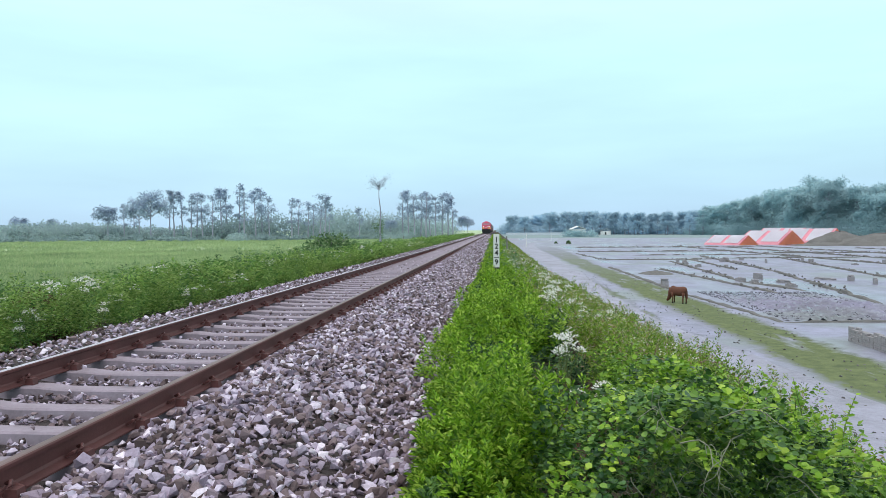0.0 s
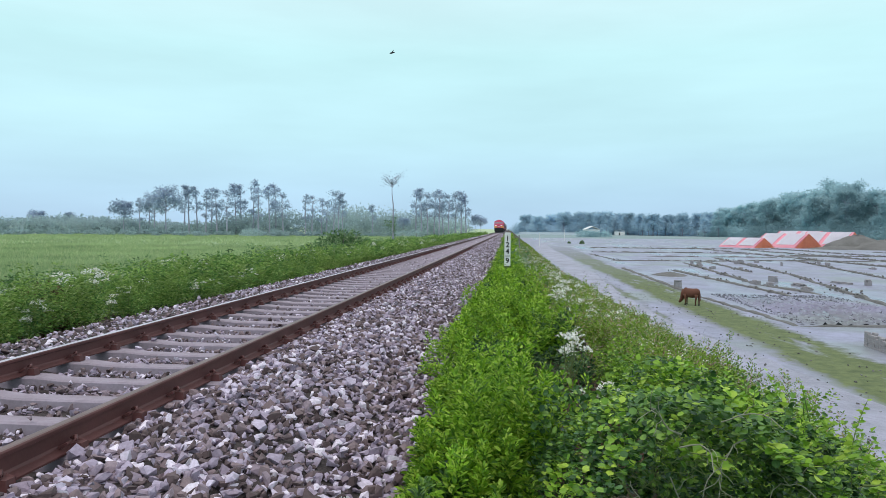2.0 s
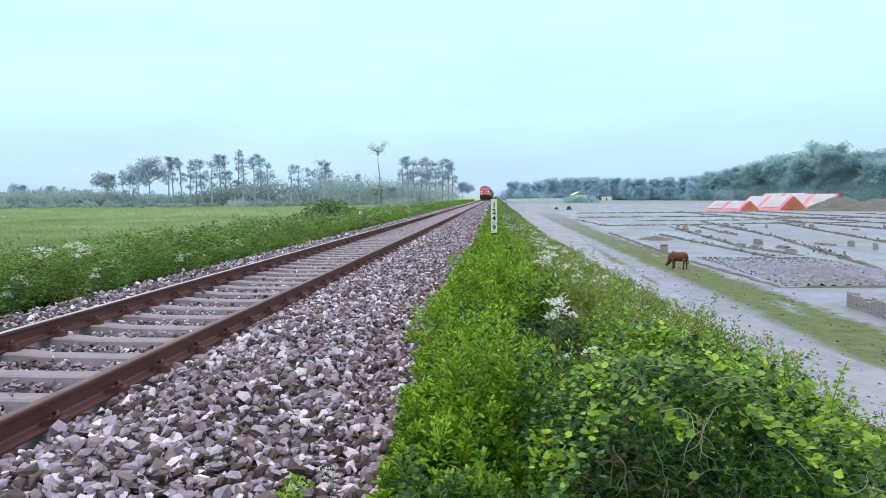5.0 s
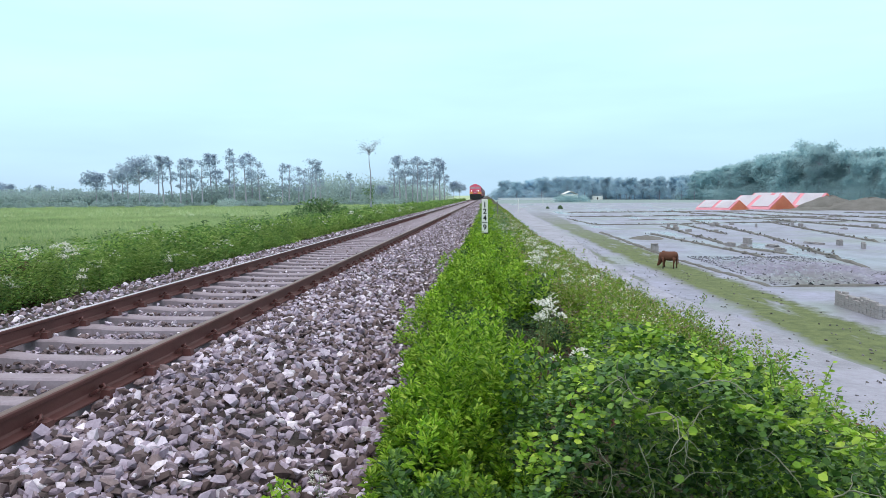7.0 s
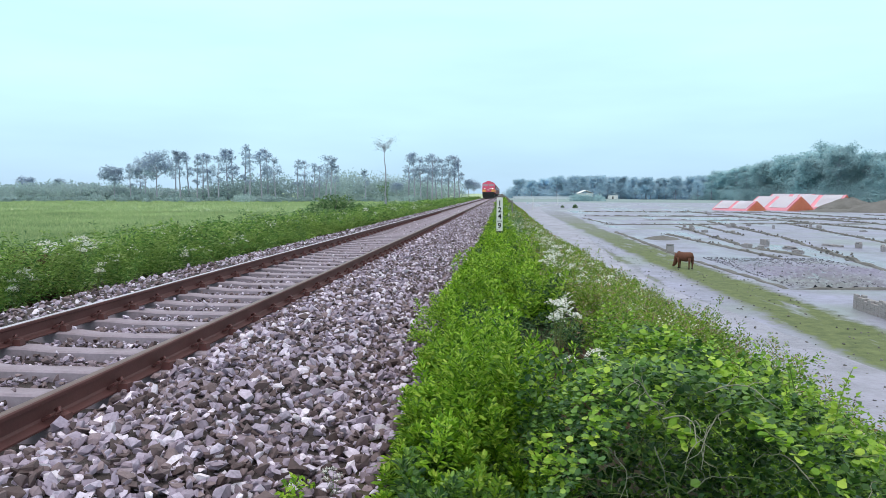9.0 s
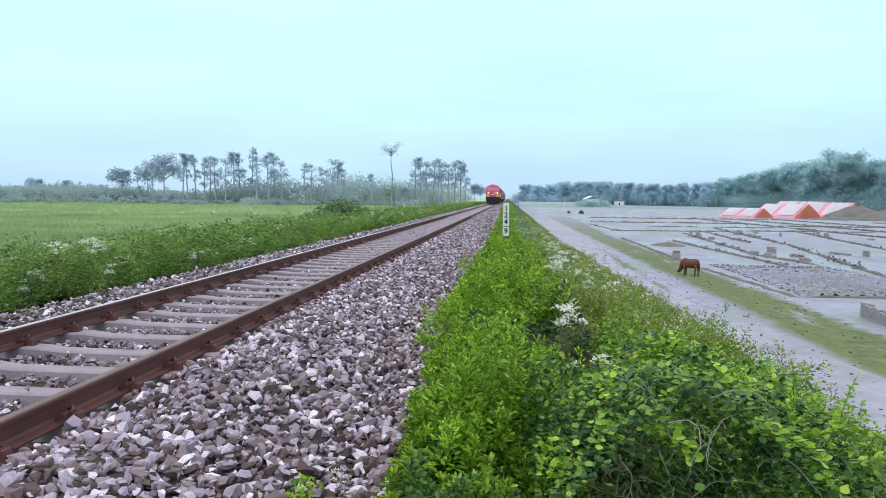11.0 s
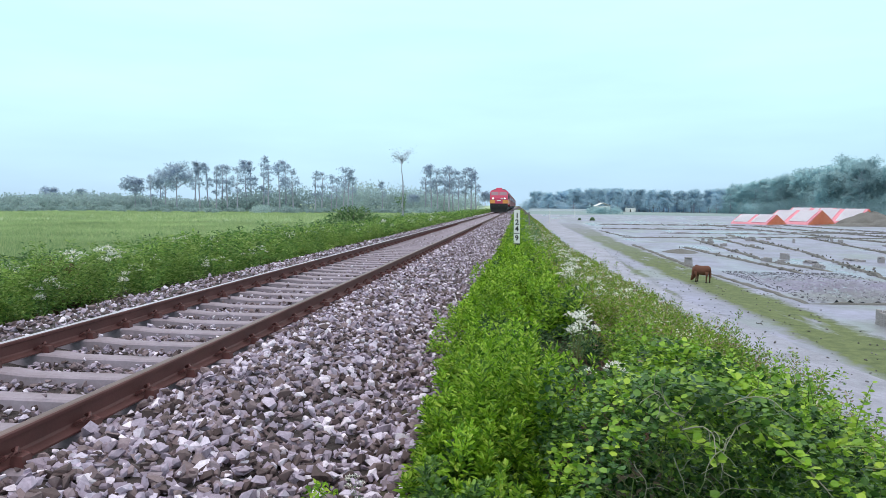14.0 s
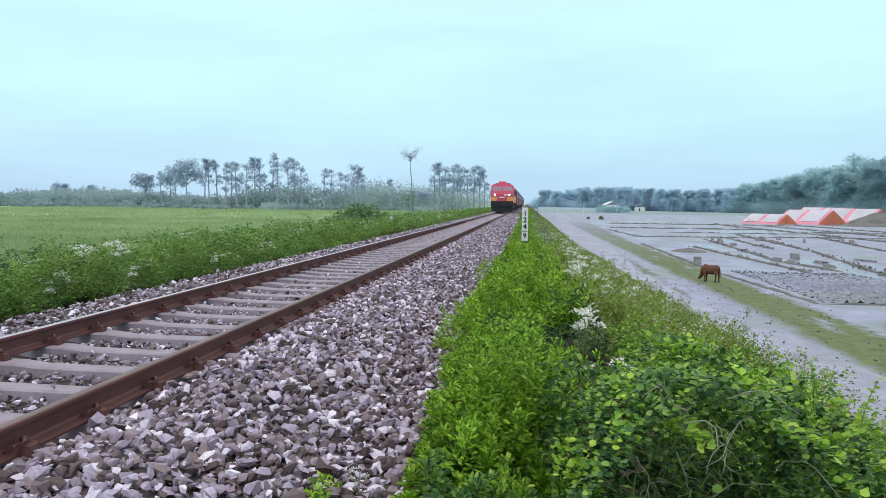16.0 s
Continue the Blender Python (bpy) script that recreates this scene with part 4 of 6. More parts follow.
def coach():
    t = tagged(new("railway_coach"), "dark red passenger coach behind the locomotive", "railway coach", "coaches of the train")
    part("body", hull(1.6, 1.05, 3.85, 0.0, 22.3, 0.5), M_COACH, t)
    part("roof", hull(1.35, 3.6, 4.02, 0.1, 22.2, 0.2), M_ROOF, t)
    for sx in (-1, 1):
        for k in range(9):
            part("window", box(sx * 1.605 - 0.01, sx * 1.605 + 0.01, 2.4 + k * 2.0, 3.5 + k * 2.0, 2.3, 3.0, 0.004), M_GLASS, t, "dark coach window")
        for yy in (0.6, 20.9):
            part("door", box(sx * 1.608 - 0.01, sx * 1.608 + 0.01, yy, yy + 0.8, 1.2, 3.1, 0.004), M_BLACK, t, "dark coach door")
    part("gangway", box(-0.7, 0.7, -0.35, 0.02, 1.2, 3.3, 0.05), M_BLACK, t)
    part("underframe", box(-1.2, 1.2, 6.5, 15.5, 0.5, 1.06, 0.05), M_BLACK, t)
    add_bogie(t, 3.5)
    add_bogie(t, 18.8)
    return t


loco = locomotive()
coach_first = coach()
coaches = [coach_first] + [copy_thing(coach_first, pose(0, 0, 0)) for _ in range(7)]


# ---- the cow ----
def ellipsoid(bm, c, r, turn=(0, 0, 0), seg=12):
    m = pose(*c, *turn) @ Matrix.Diagonal((*r, 1))
    return bmesh.ops.create_uvsphere(bm, u_segments=seg, v_segments=8, radius=1, matrix=m)


def build_cow():
    """Head towards -x, feet at z 0."""
    t = tagged(new("cow"), "small reddish-brown cow grazing on the grassy strip", "cow")
    bm = bmesh.new()
    prof = [(-0.52, 0.07, 0.72), (-0.46, 0.17, 0.71), (-0.32, 0.23, 0.69), (-0.1, 0.25, 0.66), (0.15, 0.26, 0.66), (0.38, 0.245, 0.70), (0.50, 0.17, 0.74), (0.56, 0.06, 0.76)]
    rings = [[bm.verts.new((x, 0.78 * r * math.cos(a), z + r * math.sin(a) * (1.08 if math.sin(a) > 0 else 1.0))) for a in [k * math.pi / 6 for k in range(12)]] for x, r, z in prof]
    for a, b in zip(rings, rings[1:]):
        for k in range(12):
            bm.faces.new((a[k], a[(k + 1) % 12], b[(k + 1) % 12], b[k]))
    bm.faces.new(rings[0])
    bm.faces.new(rings[-1])
    ellipsoid(bm, (-0.34, 0, 0.88), (0.13, 0.08, 0.09))
    bmesh.ops.recalc_face_normals(bm, faces=bm.faces)
    part("body", bm, M_COW, t, smooth=True)
    head = part("head", tube([(0.06, 0, 0.02), (-0.06, 0, -0.16), (-0.11, 0, -0.34), (-0.15, 0, -0.46), (-0.24, 0, -0.58), (-0.30, 0, -0.63)], [0.19, 0.15, 0.115, 0.11, 0.08, 0.06], 10), M_COW, t, smooth=True)
    head.location = (-0.46, 0, 0.74)
    for s in (-1, 1):
        part("ear", tube([(-0.13, s * 0.07, -0.41), (-0.10, s * 0.17, -0.40), (-0.10, s * 0.22, -0.43)], [0.02, 0.045, 0.01], 6), M_COW, head)
        part("horn", tube([(-0.13, s * 0.05, -0.38), (-0.13, s * 0.12, -0.33), (-0.16, s * 0.12, -0.28)], [0.022, 0.016, 0.004], 6), M_HOOF, head)
    for x, y, dx in ((-0.34, 0.13, -0.02), (-0.30, -0.13, 0.03), (0.40, 0.14, 0.03), (0.45, -0.14, -0.03)):
        leg = part("leg", tube([(x, y, 0.62), (x + dx * 0.5, y, 0.36), (x + dx, y, 0.30), (x + dx, y, 0.06)], [0.10, 0.05, 0.04, 0.03], 8), M_COW, t, smooth=True)
        part("hoof", tube([(x + dx, y, 0.07), (x + dx - 0.015, y, 0.0)], [0.04, 0.05], 8), M_HOOF, leg)
    tail = part("tail", tube([(0.54, 0, 0.82), (0.60, 0, 0.68), (0.60, 0.02, 0.42), (0.59, 0.03, 0.30)], [0.03, 0.02, 0.016, 0.03], 6), M_COW, t)
    return t, head


cow, cow_head = build_cow()


# ---- birds ----
def build_bird():
    t = tagged(new("bird"), "small dark bird flying across the sky", "bird")
    part("body", tube([(-0.09, 0, 0), (-0.05, 0, 0.005), (0.02, 0, 0.0), (0.10, 0, 0)], [0.008, 0.026, 0.022, 0.006], 8), M_BIRD, t)
    for s in (-1, 1):
        bm = bmesh.new()
        pts = [(-0.045, 0), (0.02, 0), (0.03, 0.09), (0.045, 0.17), (-0.005, 0.10)]
        up = [bm.verts.new((x, s * y, 0.3 * y + 0.004)) for x, y in pts]
        dn = [bm.verts.new((x, s * y, 0.3 * y - 0.004)) for x, y in pts]
        for k in range(5):
            bm.faces.new((up[k], up[(k + 1) % 5], dn[(k + 1) % 5], dn[k]))
        bm.faces.new(up)
        bm.faces.new(dn[::-1])
        bmesh.ops.recalc_face_normals(bm, faces=bm.faces)
        part("wing", bm, M_BIRD, t)
    return t


bird_a = build_bird()
bird_b = copy_thing(bird_a, pose(0, 0, 0))


# ---- the clay yard: ridges, brick stacks, wall, tarpaulins, mound ----
def ridge(x0, y0, x1, y1, w, h, seed):
    """A low broken bank of moulded clay along a drying floor."""
    r = np.random.default_rng(seed)
    L = math.hypot(x1 - x0, y1 - y0)
    n = int(L / 0.7)
    bm = bmesh.new()
    ux, uy = (x1 - x0) / L, (y1 - y0) / L
    prev = None
    for i in range(n + 1):
        k = i / n
        hh = h * r.uniform(0.35, 1.2) * min(1, i / 2, (n - i) / 2)
        ww = w * r.uniform(0.7, 1.2)
        c = (x0 + (x1 - x0) * k + r.normal(0, 0.06), y0 + (y1 - y0) * k)
        ring = [bm.verts.new((c[0] - uy * o * ww, c[1] + ux * o * ww, YARD_Z + z)) for o, z in ((-1, -0.05), (-0.6, hh * 0.8), (0.1, hh), (0.6, hh * 0.7), (1, -0.05))]
        if prev:
            for a in range(4):
                bm.faces.new((prev[a], prev[a + 1], ring[a + 1], ring[a]))
        prev = ring
    bmesh.ops.recalc_face_normals(bm, faces=bm.faces)
    ob = part("clay_ridge", bm, M_EARTH, None)
    return tagged(ob, "low broken clay ridge between drying floors", "ridge", "ridges of the clay yard")


ROWS = ((12.7, 78, 12.3, 45, .35, .14), (12.3, 45, 13.0, 32, .3, .12), (13.0, 32, 19.0, 32.4, .22, .12), (26.8, 98, 24.6, 72, .3, .2), (17.2, 74, 18.4, 46, .3, .2), (19.6, 56, 20.9, 48, .35, .22), (22.8, 92, 19.6, 56, .3, .22), (31.5, 108, 27.4, 70, .28, .26), (27.4, 70, 21.4, 40, .3, .25),
        (41, 104, 33, 60, .28, .25), (43.2, 168, 45.4, 75, .28, .3), (52, 160, 54, 85, .28, .3), (62, 170, 64, 95, .28, .3), (33, 100, 52, 102, .28, .25), (22, 112, 43, 114, .4, .2), (14, 95, 30, 97, .35, .2), (15, 130, 44, 132, .28, .25), (18, 160, 60, 163, .5, .3), (46, 120, 75, 123, .28, .3), (14, 120, 15, 98, .3, .15), (75, 150, 77, 100, .28, .3))
for i, a in enumerate(ROWS):
    ridge(*a[:4], a[4] * 0.75, a[5] * 0.8, 100 + i)
brick_bm = bmesh.new()
add_box(brick_bm, -0.125, 0.125, -0.06, 0.06, 0, 0.075, 0.008)
brick_me = bpy.data.meshes.new("brick")
brick_bm.to_mesh(brick_me)
brick_bm.free()
brick_me.materials.append(M_BRICK)


def brick_stack(x, y, turn, nx, ny, nz, seed, label="stack of grey raw bricks on the drying floor"):
    """Bricks one by one, a few missing from the top courses."""
    r = random.Random(seed)
    t = tagged(new("brick_stack"), label, "brick stack", "brick stacks of the yard")
    for k in range(nz):
        for i in range(nx):
            for j in range(ny):
                if k >= nz - 2 and r.random() < (0.2 if k == nz - 2 else 0.45):
                    continue
                b = new("brick", brick_me)
                b.parent = t
                b.location = ((i - (nx - 1) / 2) * 0.258 + r.uniform(-.012, .012), (j - (ny - 1) / 2) * 0.13 + r.uniform(-.008, .008), k * 0.078)
                b.rotation_euler = (0, 0, r.uniform(-0.06, 0.06))
    t.matrix_basis = pose(x, y, YARD_Z, 0, 0, turn)
    return t


brick_stack(12.35, 50.9, 10, 2, 2, 8, 1, "neat square pillar of raw bricks beside the strip")
wall = brick_stack(13.35, 25.4, 88, 12, 2, 7, 2, "low stepped wall of stacked raw bricks")
rb = random.Random(9)
for i, (px, py) in enumerate(((1210, 402), (1232, 408), (1330, 428), (1384, 441), (1520, 437), (1302, 402), (1250, 395), (1278, 398), (1345, 401), (1490, 405), (1405, 398), (1268, 380), (1240, 378), (1455, 385), (1205, 372), (1130, 372), (1290, 383), (1540, 402), (1420, 381))):
    d = 4.19 * 1207 / (py - 343)
    nz = rb.randint(3, 6)
    brick_stack(bearing_x(px, 0, d), d, rb.uniform(60, 110), rb.randint(3, 6), rb.randint(2, 3), nz, 20 + i)
for i, (bxx, byy, nx, nz) in enumerate(((23.4, 90, 3, 5), (23.0, 85, 6, 3), (28.9, 90, 3, 5), (29.8, 88, 4, 3), (32.7, 94, 3, 5), (19.6, 56.5, 5, 4), (19.9, 54.4, 3, 4), (22.3, 55, 5, 3), (28.3, 57, 3, 6), (27.0, 58.5, 8, 2), (39.4, 89, 3, 5), (17.6, 66, 8, 2), (25.5, 78, 4, 3), (38, 112, 7, 3), (45, 118, 5, 4))):
    brick_stack(bxx, byy, rb.uniform(70, 110), nx, 3, nz, 60 + i)
# loose bricks and clods along the ridges
bx = []
rc = np.random.default_rng(77)
for (x0, y0, x1, y1, w, h) in ROWS[3:]:
    n = int(math.hypot(x1 - x0, y1 - y0) * 1.3)
    k = rc.uniform(0, 1, n)
    k = np.where(rc.random(n) < 0.65, rc.choice(rc.uniform(0, 1, 5), n) + rc.normal(0, 0.025, n), k)
    bx.append(np.stack([x0 + (x1 - x0) * k + rc.normal(0, w, n), y0 + (y1 - y0) * k + rc.normal(0, 0.4, n), YARD_Z + h * rc.uniform(0.2, 0.75, n)], 1))
bx.append(np.stack([rc.choice(rc.uniform(5.8, 12.2, 60), 700) + rc.normal(0, 0.5, 700), 14 + 56 * rc.uniform(0, 1, 700) ** 1.5, np.full(700, YARD_Z + 0.01)], 1))
bx = np.concatenate(bx)
v, f = scatter_stones(bx[:, 0], bx[:, 1], bx[:, 2], np.where(np.arange(len(bx)) < len(bx) - 700, rc.uniform(0.07, 0.19, len(bx)), rc.uniform(0.02, 0.075, len(bx))))
stuff("clay_clods", v, f, M_EARTH, "loose clay clods and broken bricks on wet ground", "clods")


def trodden_floor():
    """Drying floor full of small hollows and lumps."""
    xs, ys = np.linspace(13.0, 21.0, 58), np.linspace(32.6, 47.5, 96)
    Xg, Yg = np.meshgrid(xs, ys)
    rows, cols = np.indices(Xg.shape)
    dents = 0.6 * np.where((rows + (cols // 2) % 2) % 2, 1.0, -0.4) + rng.normal(0, 0.5, Xg.shape)
    Zg = YARD_Z + 0.006 + 0.12 * np.clip(dents, -0.5, 1.2) * np.clip((Xg - 13) / 1.5, 0, 1) * np.clip((47.5 - Yg) / 8, 0, 1)
    nx = len(xs)
    a = (np.arange(len(ys) - 1)[:, None] * nx + np.arange(nx - 1)[None]).ravel()
    ob = new("drying_floor", arrays("drying_floor", np.stack([Xg, Yg, Zg], -1).reshape(-1, 3), np.stack([a, a + 1, a + nx + 1, a + nx], 1), M_MUD, True))
    return tagged(ob, "trodden wet clay drying floor full of hoof marks", "clay floor", "", "structure")


trodden_floor()
fx = rc.uniform(13.4, 21, 4600)
fy = 33 + 14 * rc.uniform(0, 1, 4600) ** 1.2
v, f = scatter_stones(fx, fy, np.full(4600, YARD_Z + 0.02), rc.uniform(0.035, 0.075, 4600))
stuff("clay_clods", v, f, M_CLOD, "small dark clods on the trodden floor", "clods")


def cart_road():
    """A pale worn cart road beside the bank, bending off across the far yard."""
    pts = ((8.5, 2), (8.3, 14), (7.6, 22), (6.4, 32), (6.2, 45), (6.8, 60), (7.2, 90), (7.5, 140), (8.6, 185), (11.5, 215), (19, 236), (34, 246), (60, 250))
    v, f = [], []
    fine = []
    for a, b in zip(pts, pts[1:]):
        for k in range(8):
            fine.append((a[0] + (b[0] - a[0]) * k / 8, a[1] + (b[1] - a[1]) * k / 8))
    for i, (x, y) in enumerate(fine):
        q = fine[min(i + 1, len(fine) - 1)]
        p = fine[max(i - 1, 0)]
        t = Vector((q[0] - p[0], q[1] - p[1])).normalized()
        for o in (-1.25, -0.9, -0.5, 0, 0.5, 0.9, 1.25):
            e = o * (1.0 + 0.3 * min(max((y - 45) / 25, 0), 1)) * (1 + (0.25 * noise.noise(Vector((x * 0.7, y * 0.7, o))) if abs(o) > 1 else 0))
            v.append((x + t.y * e, y - t.x * e, YARD_Z + (0.006 if abs(o) > 1 else 0.035 - (0.03 if 0.4 < abs(o) < 0.95 else 0))))
    for i in range(len(fine) - 1):
        for k in range(6):
            a = i * 7 + k
            f.append((a, a + 1, a + 8, a + 7))
    return tagged(new("cart_road", arrays("cart_road", v, f, M_ROAD, True)), "worn muddy cart road with wheel ruts", "road", "", "structure")


cart_road()


def tarp_stack(x, y, turn, width, height, length, panels, label):
    """Gabled brick clamp under sheets: front gable, ribs and pale panels on the slopes; runs back along local +y."""
    t = tagged(new("covered_clamp"), label, "covered stack", "covered brick clamps")
    w = width / 2
    bm = bmesh.new()
    n = 14
    rows = []
    for i in range(n + 1):
        yy = length * i / n
        sag = 0.06 * height * (i % 2)
        rows.append([bm.verts.new(p) for p in ((-w, yy, -0.1), (-w * 0.96, yy, height * 0.14), (-w * 0.5, yy, height * 0.58 - sag), (0, yy, height - sag * 0.6), (w * 0.5, yy, height * 0.58 - sag), (w * 0.96, yy, height * 0.14), (w, yy, -0.1))])
    for a, b in zip(rows, rows[1:]):
        for k in range(6):
            bm.faces.new((a[k], b[k], b[k + 1], a[k + 1]))
    bm.faces.new(rows[0])
    bm.faces.new(rows[-1][::-1])
    bmesh.ops.recalc_face_normals(bm, faces=bm.faces)
    part("cover", bm, M_TARPRED, t, "red tarpaulin cover")
    bm = bmesh.new()
    prev = None
    for i in range(9):
        k = i / 8 * 2 - 1
        zt = (1 - abs(k)) * height * 0.97
        ring = [bm.verts.new((k * w, -0.12 - 0.25 * math.sin(i * 2.1) ** 2 * (1 - z_), zt * z_ + (0.02 if zt else 0))) for z_ in (0, 0.5, 1)]
        if prev:
            for a in range(2):
                bm.faces.new((prev[a], ring[a], ring[a + 1], prev[a + 1]))
        prev = ring
    bmesh.ops.solidify(bm, geom=bm.faces[:], thickness=0.03)
    part("end_sheet", bm, M_ORANGE, t, "orange gable sheet")
    for i in range(panels):
        y0, y1 = length * (i + 0.08) / panels, length * (i + 0.90) / panels
        for s in (-1, 1):
            bm = bmesh.new()
            q = [(s * w * 0.93, height * 0.17), (s * w * 0.5, height * 0.58), (s * w * 0.06, height * 0.945)]
            lo = [bm.verts.new((x_ + s * 0.05, y_, z_ + 0.17)) for y_ in (y0, y1) for x_, z_ in q]
            bm.faces.new((lo[0], lo[1], lo[4], lo[3]))
            bm.faces.new((lo[1], lo[2], lo[5], lo[4]))
            bmesh.ops.solidify(bm, geom=bm.faces[:], thickness=0.03)
            part("panel", bm, M_PINK, t, "pale plastic sheet")
    t.matrix_basis = pose(x, y, YARD_Z, 0, 0, turn)
    return t


tarp_stack(bearing_x(1318, 0, 180), 180, 38, 8.4, 2.5, 10, 2, "low brick clamp under red sheet with pale panels")
tarp_stack(bearing_x(1390, 0, 186), 186, 38, 12.6, 3.7, 12, 2, "tall brick clamp under orange and pale sheets")
tarp_stack(bearing_x(1463, 0, 192), 192, 38, 11.0, 4.2, 13, 2, "long brick clamp under red and white sheets")
tarp_stack(bearing_x(1412, 0, 207), 207, 38, 11.0, 4.4, 13, 2, "brick clamp under faded red sheet behind the others")


def mound(x, y, rx, ry, h, seed):
    r = np.random.default_rng(seed)
    bm = bmesh.new()
    rings = []
    for i in range(9):
        k = i / 8
        rings.append([bm.verts.new((x + math.cos(a) * rx * (1 - k) * (1 + r.normal(0, 0.06)), y + math.sin(a) * ry * (1 - k) * (1 + r.normal(0, 0.06)), YARD_Z - 0.1 + h * (1 - (1 - k) ** 1.6) * (1 + r.normal(0, 0.05)))) for a in [2 * math.pi * j / 28 for j in range(28)]])
    for a, b in zip(rings, rings[1:]):
        for j in range(28):
            bm.faces.new((a[j], a[(j + 1) % 28], b[(j + 1) % 28], b[j]))
    bmesh.ops.recalc_face_normals(bm, faces=bm.faces)
    return tagged(part("earth_mound", bm, M_EARTH, None, smooth=True), "grey heap of dug clay beside the covered clamps", "mound")


mound(bearing_x(1468, 0, 178), 178, 8.5, 6, 3.5, 1)
mound(bearing_x(1535, 0, 172), 172, 12, 8, 3.0, 2)
mound(bearing_x(1440, 0, 172), 172, 8, 4, 0.9, 3)
mound(15.2, 66, 1.8, 2.6, 0.4, 4)
for px, d, s in ((992, 208, 0.4), (1014, 204, 0.6)):
    tagged(copy_at(field_bush, bearing_x(px, 0, d), d, YARD_Z, px * 7, s), "scrubby green bush beside the cart road")


# ---- distant hut, wall and pole ----
def hut(x, y, turn, w, d, h, label):
    t = tagged(new("hut"), label, "hut")
    part("wall", box(-w / 2, w / 2, -d / 2, d / 2, -0.2, h), M_WHITE, t)
    bm = bmesh.new()
    pts = [(-w / 2 - .4, h - 0.1), (0, h + w * 0.22), (w / 2 + .4, h - 0.1), (w / 2 + .4, h + 0.05), (0, h + w * 0.22 + .15), (-w / 2 - .4, h + 0.05)]
    rounded_face(bm, pts, -d / 2 - 0.4, d + 0.8)
    bmesh.ops.recalc_face_normals(bm, faces=bm.faces)
    part("roof", bm, M_WHITE, t, "pale sheet roof")
    part("doorway", box(-0.5, 0.5, -d / 2 - 0.02, -d / 2 - 0.004, 0, 2.0), M_INK, t, "dark doorway")
    t.matrix_basis = pose(x, y, YARD_Z, 0, 0, turn)
    return t


hut(bearing_x(1030, 0, 430), 430, 12, 8.5, 6, 4.4, "small whitewashed hut with sheet roof at the yard's end")
hut(bearing_x(1093, 0, 520), 560, -10, 8, 6, 3.0, "pale low hut before the wood")
far_wall = part("boundary_wall", box(8, 58, 560, 560.4, YARD_Z - 0.1, YARD_Z + 1.9, 0.02), M_PALEWALL, None)
tagged(far_wall, "low pale boundary wall at the yard's far end", "wall")
pole = tagged(new("pole"), "thin pale pole standing in the yard", "pole")
part("shaft", tube([(0, 0, -0.2), (0, 0, 3.4)], [0.09, 0.07], 8), M_WHITE, pole)
pole.matrix_basis = pose(bearing_x(941, 0, 170), 170, YARD_Z)
copy_at(pole, bearing_x(984, 0, 260), 260, YARD_Z, 0, 1.2)


# ---- weeds, crop and shrubs ----
def roots(n, x0, x1, y0, y1, dz=0.0):
    x, y = rng.uniform(x0, x1, n), rng.uniform(y0, y1, n)
    return np.stack([x, y, land(x, y) + dz], 1)


def wavy(n_x, p, scale):
    return np.array([noise.noise(Vector((a * scale, b * scale, 3.1))) for a, b in p[:, :2]])


def weed_bed(name, label, mat, specs, cat="weeds"):
    """specs: (plants, x0, x1, y0, y1, height, leaves, length, width, spread)."""
    pairs = []
    for n, x0, x1, y0, y1, h, c, L, W, sp in specs:
        p = roots(n, x0, x1, y0, y1)
        w = wavy(0, p, 0.9 if y0 > 12 or x0 < -5 else 1.7)
        p = p[w > -0.2 + 0.08 * rng.normal(0, 1, len(p))]
        rise = 2.1 * wavy(0, p, 0.6) + 0.3 if x0 < -5 else 1.35 * wavy(0, p, 1.5) + 0.05
        hh = h * np.clip(1 + rise, 0.4, 1.7) * rng.uniform(0.6, 1.15, len(p))
        pairs.append(plants(p, hh, c, L, W, sp))
    return stuff(name, *join(*pairs), mat, label, cat)


def hollow(p):
    """Distance from the dip that runs slantwise through the weeds, less a wavy half width."""
    a, b = np.array([0.92, 5.4]), np.array([0.50, 8.6])
    ab = b - a
    k = np.clip(((p[:, :2] - a) @ ab) / (ab @ ab), 0, 1)
    return np.linalg.norm(p[:, :2] - (a + k[:, None] * ab), axis=1) - 0.44 - 0.25 * wavy(0, p, 1.5)


def sward(n, x0, x1, y0, y1, h, c, L, W, sp, lean=0.22, dip=False, edge=None, upright=False, gap=-0.36):
    """Weeds over a patch: uneven tops, thinner at the stone edge; dip: only in the hollow, else kept out of it."""
    p = roots(n, x0, x1, y0, y1)
    p[:, 0] += (p[:, 0] - x0) / (x1 - x0) * np.array([0.9 * noise.noise(Vector((9.1, b * 0.55, 0))) for b in p[:, 1]])
    p[:, 2] = land(p[:, 0], p[:, 1])
    d = hollow(p)
    p = p[d < 0.03] if dip else p[d > 0]
    p = p[wavy(0, p, 1.3 if gap < -0.3 else 2.6) > gap + 0.1 * rng.normal(0, 1, len(p))]
    hh = h * np.clip(1 + 1.1 * wavy(0, p, 1.4), 0.45, 1.5) * rng.uniform(0.5, 1.2, len(p))
    if edge is not None:
        hh *= np.clip((p[:, 0] - edge + 0.06) / 0.32, 0.3, 1)
    return herbs(p, hh, c, L, W, sp) if upright else plants(p, hh, c, L, W, sp, lean)


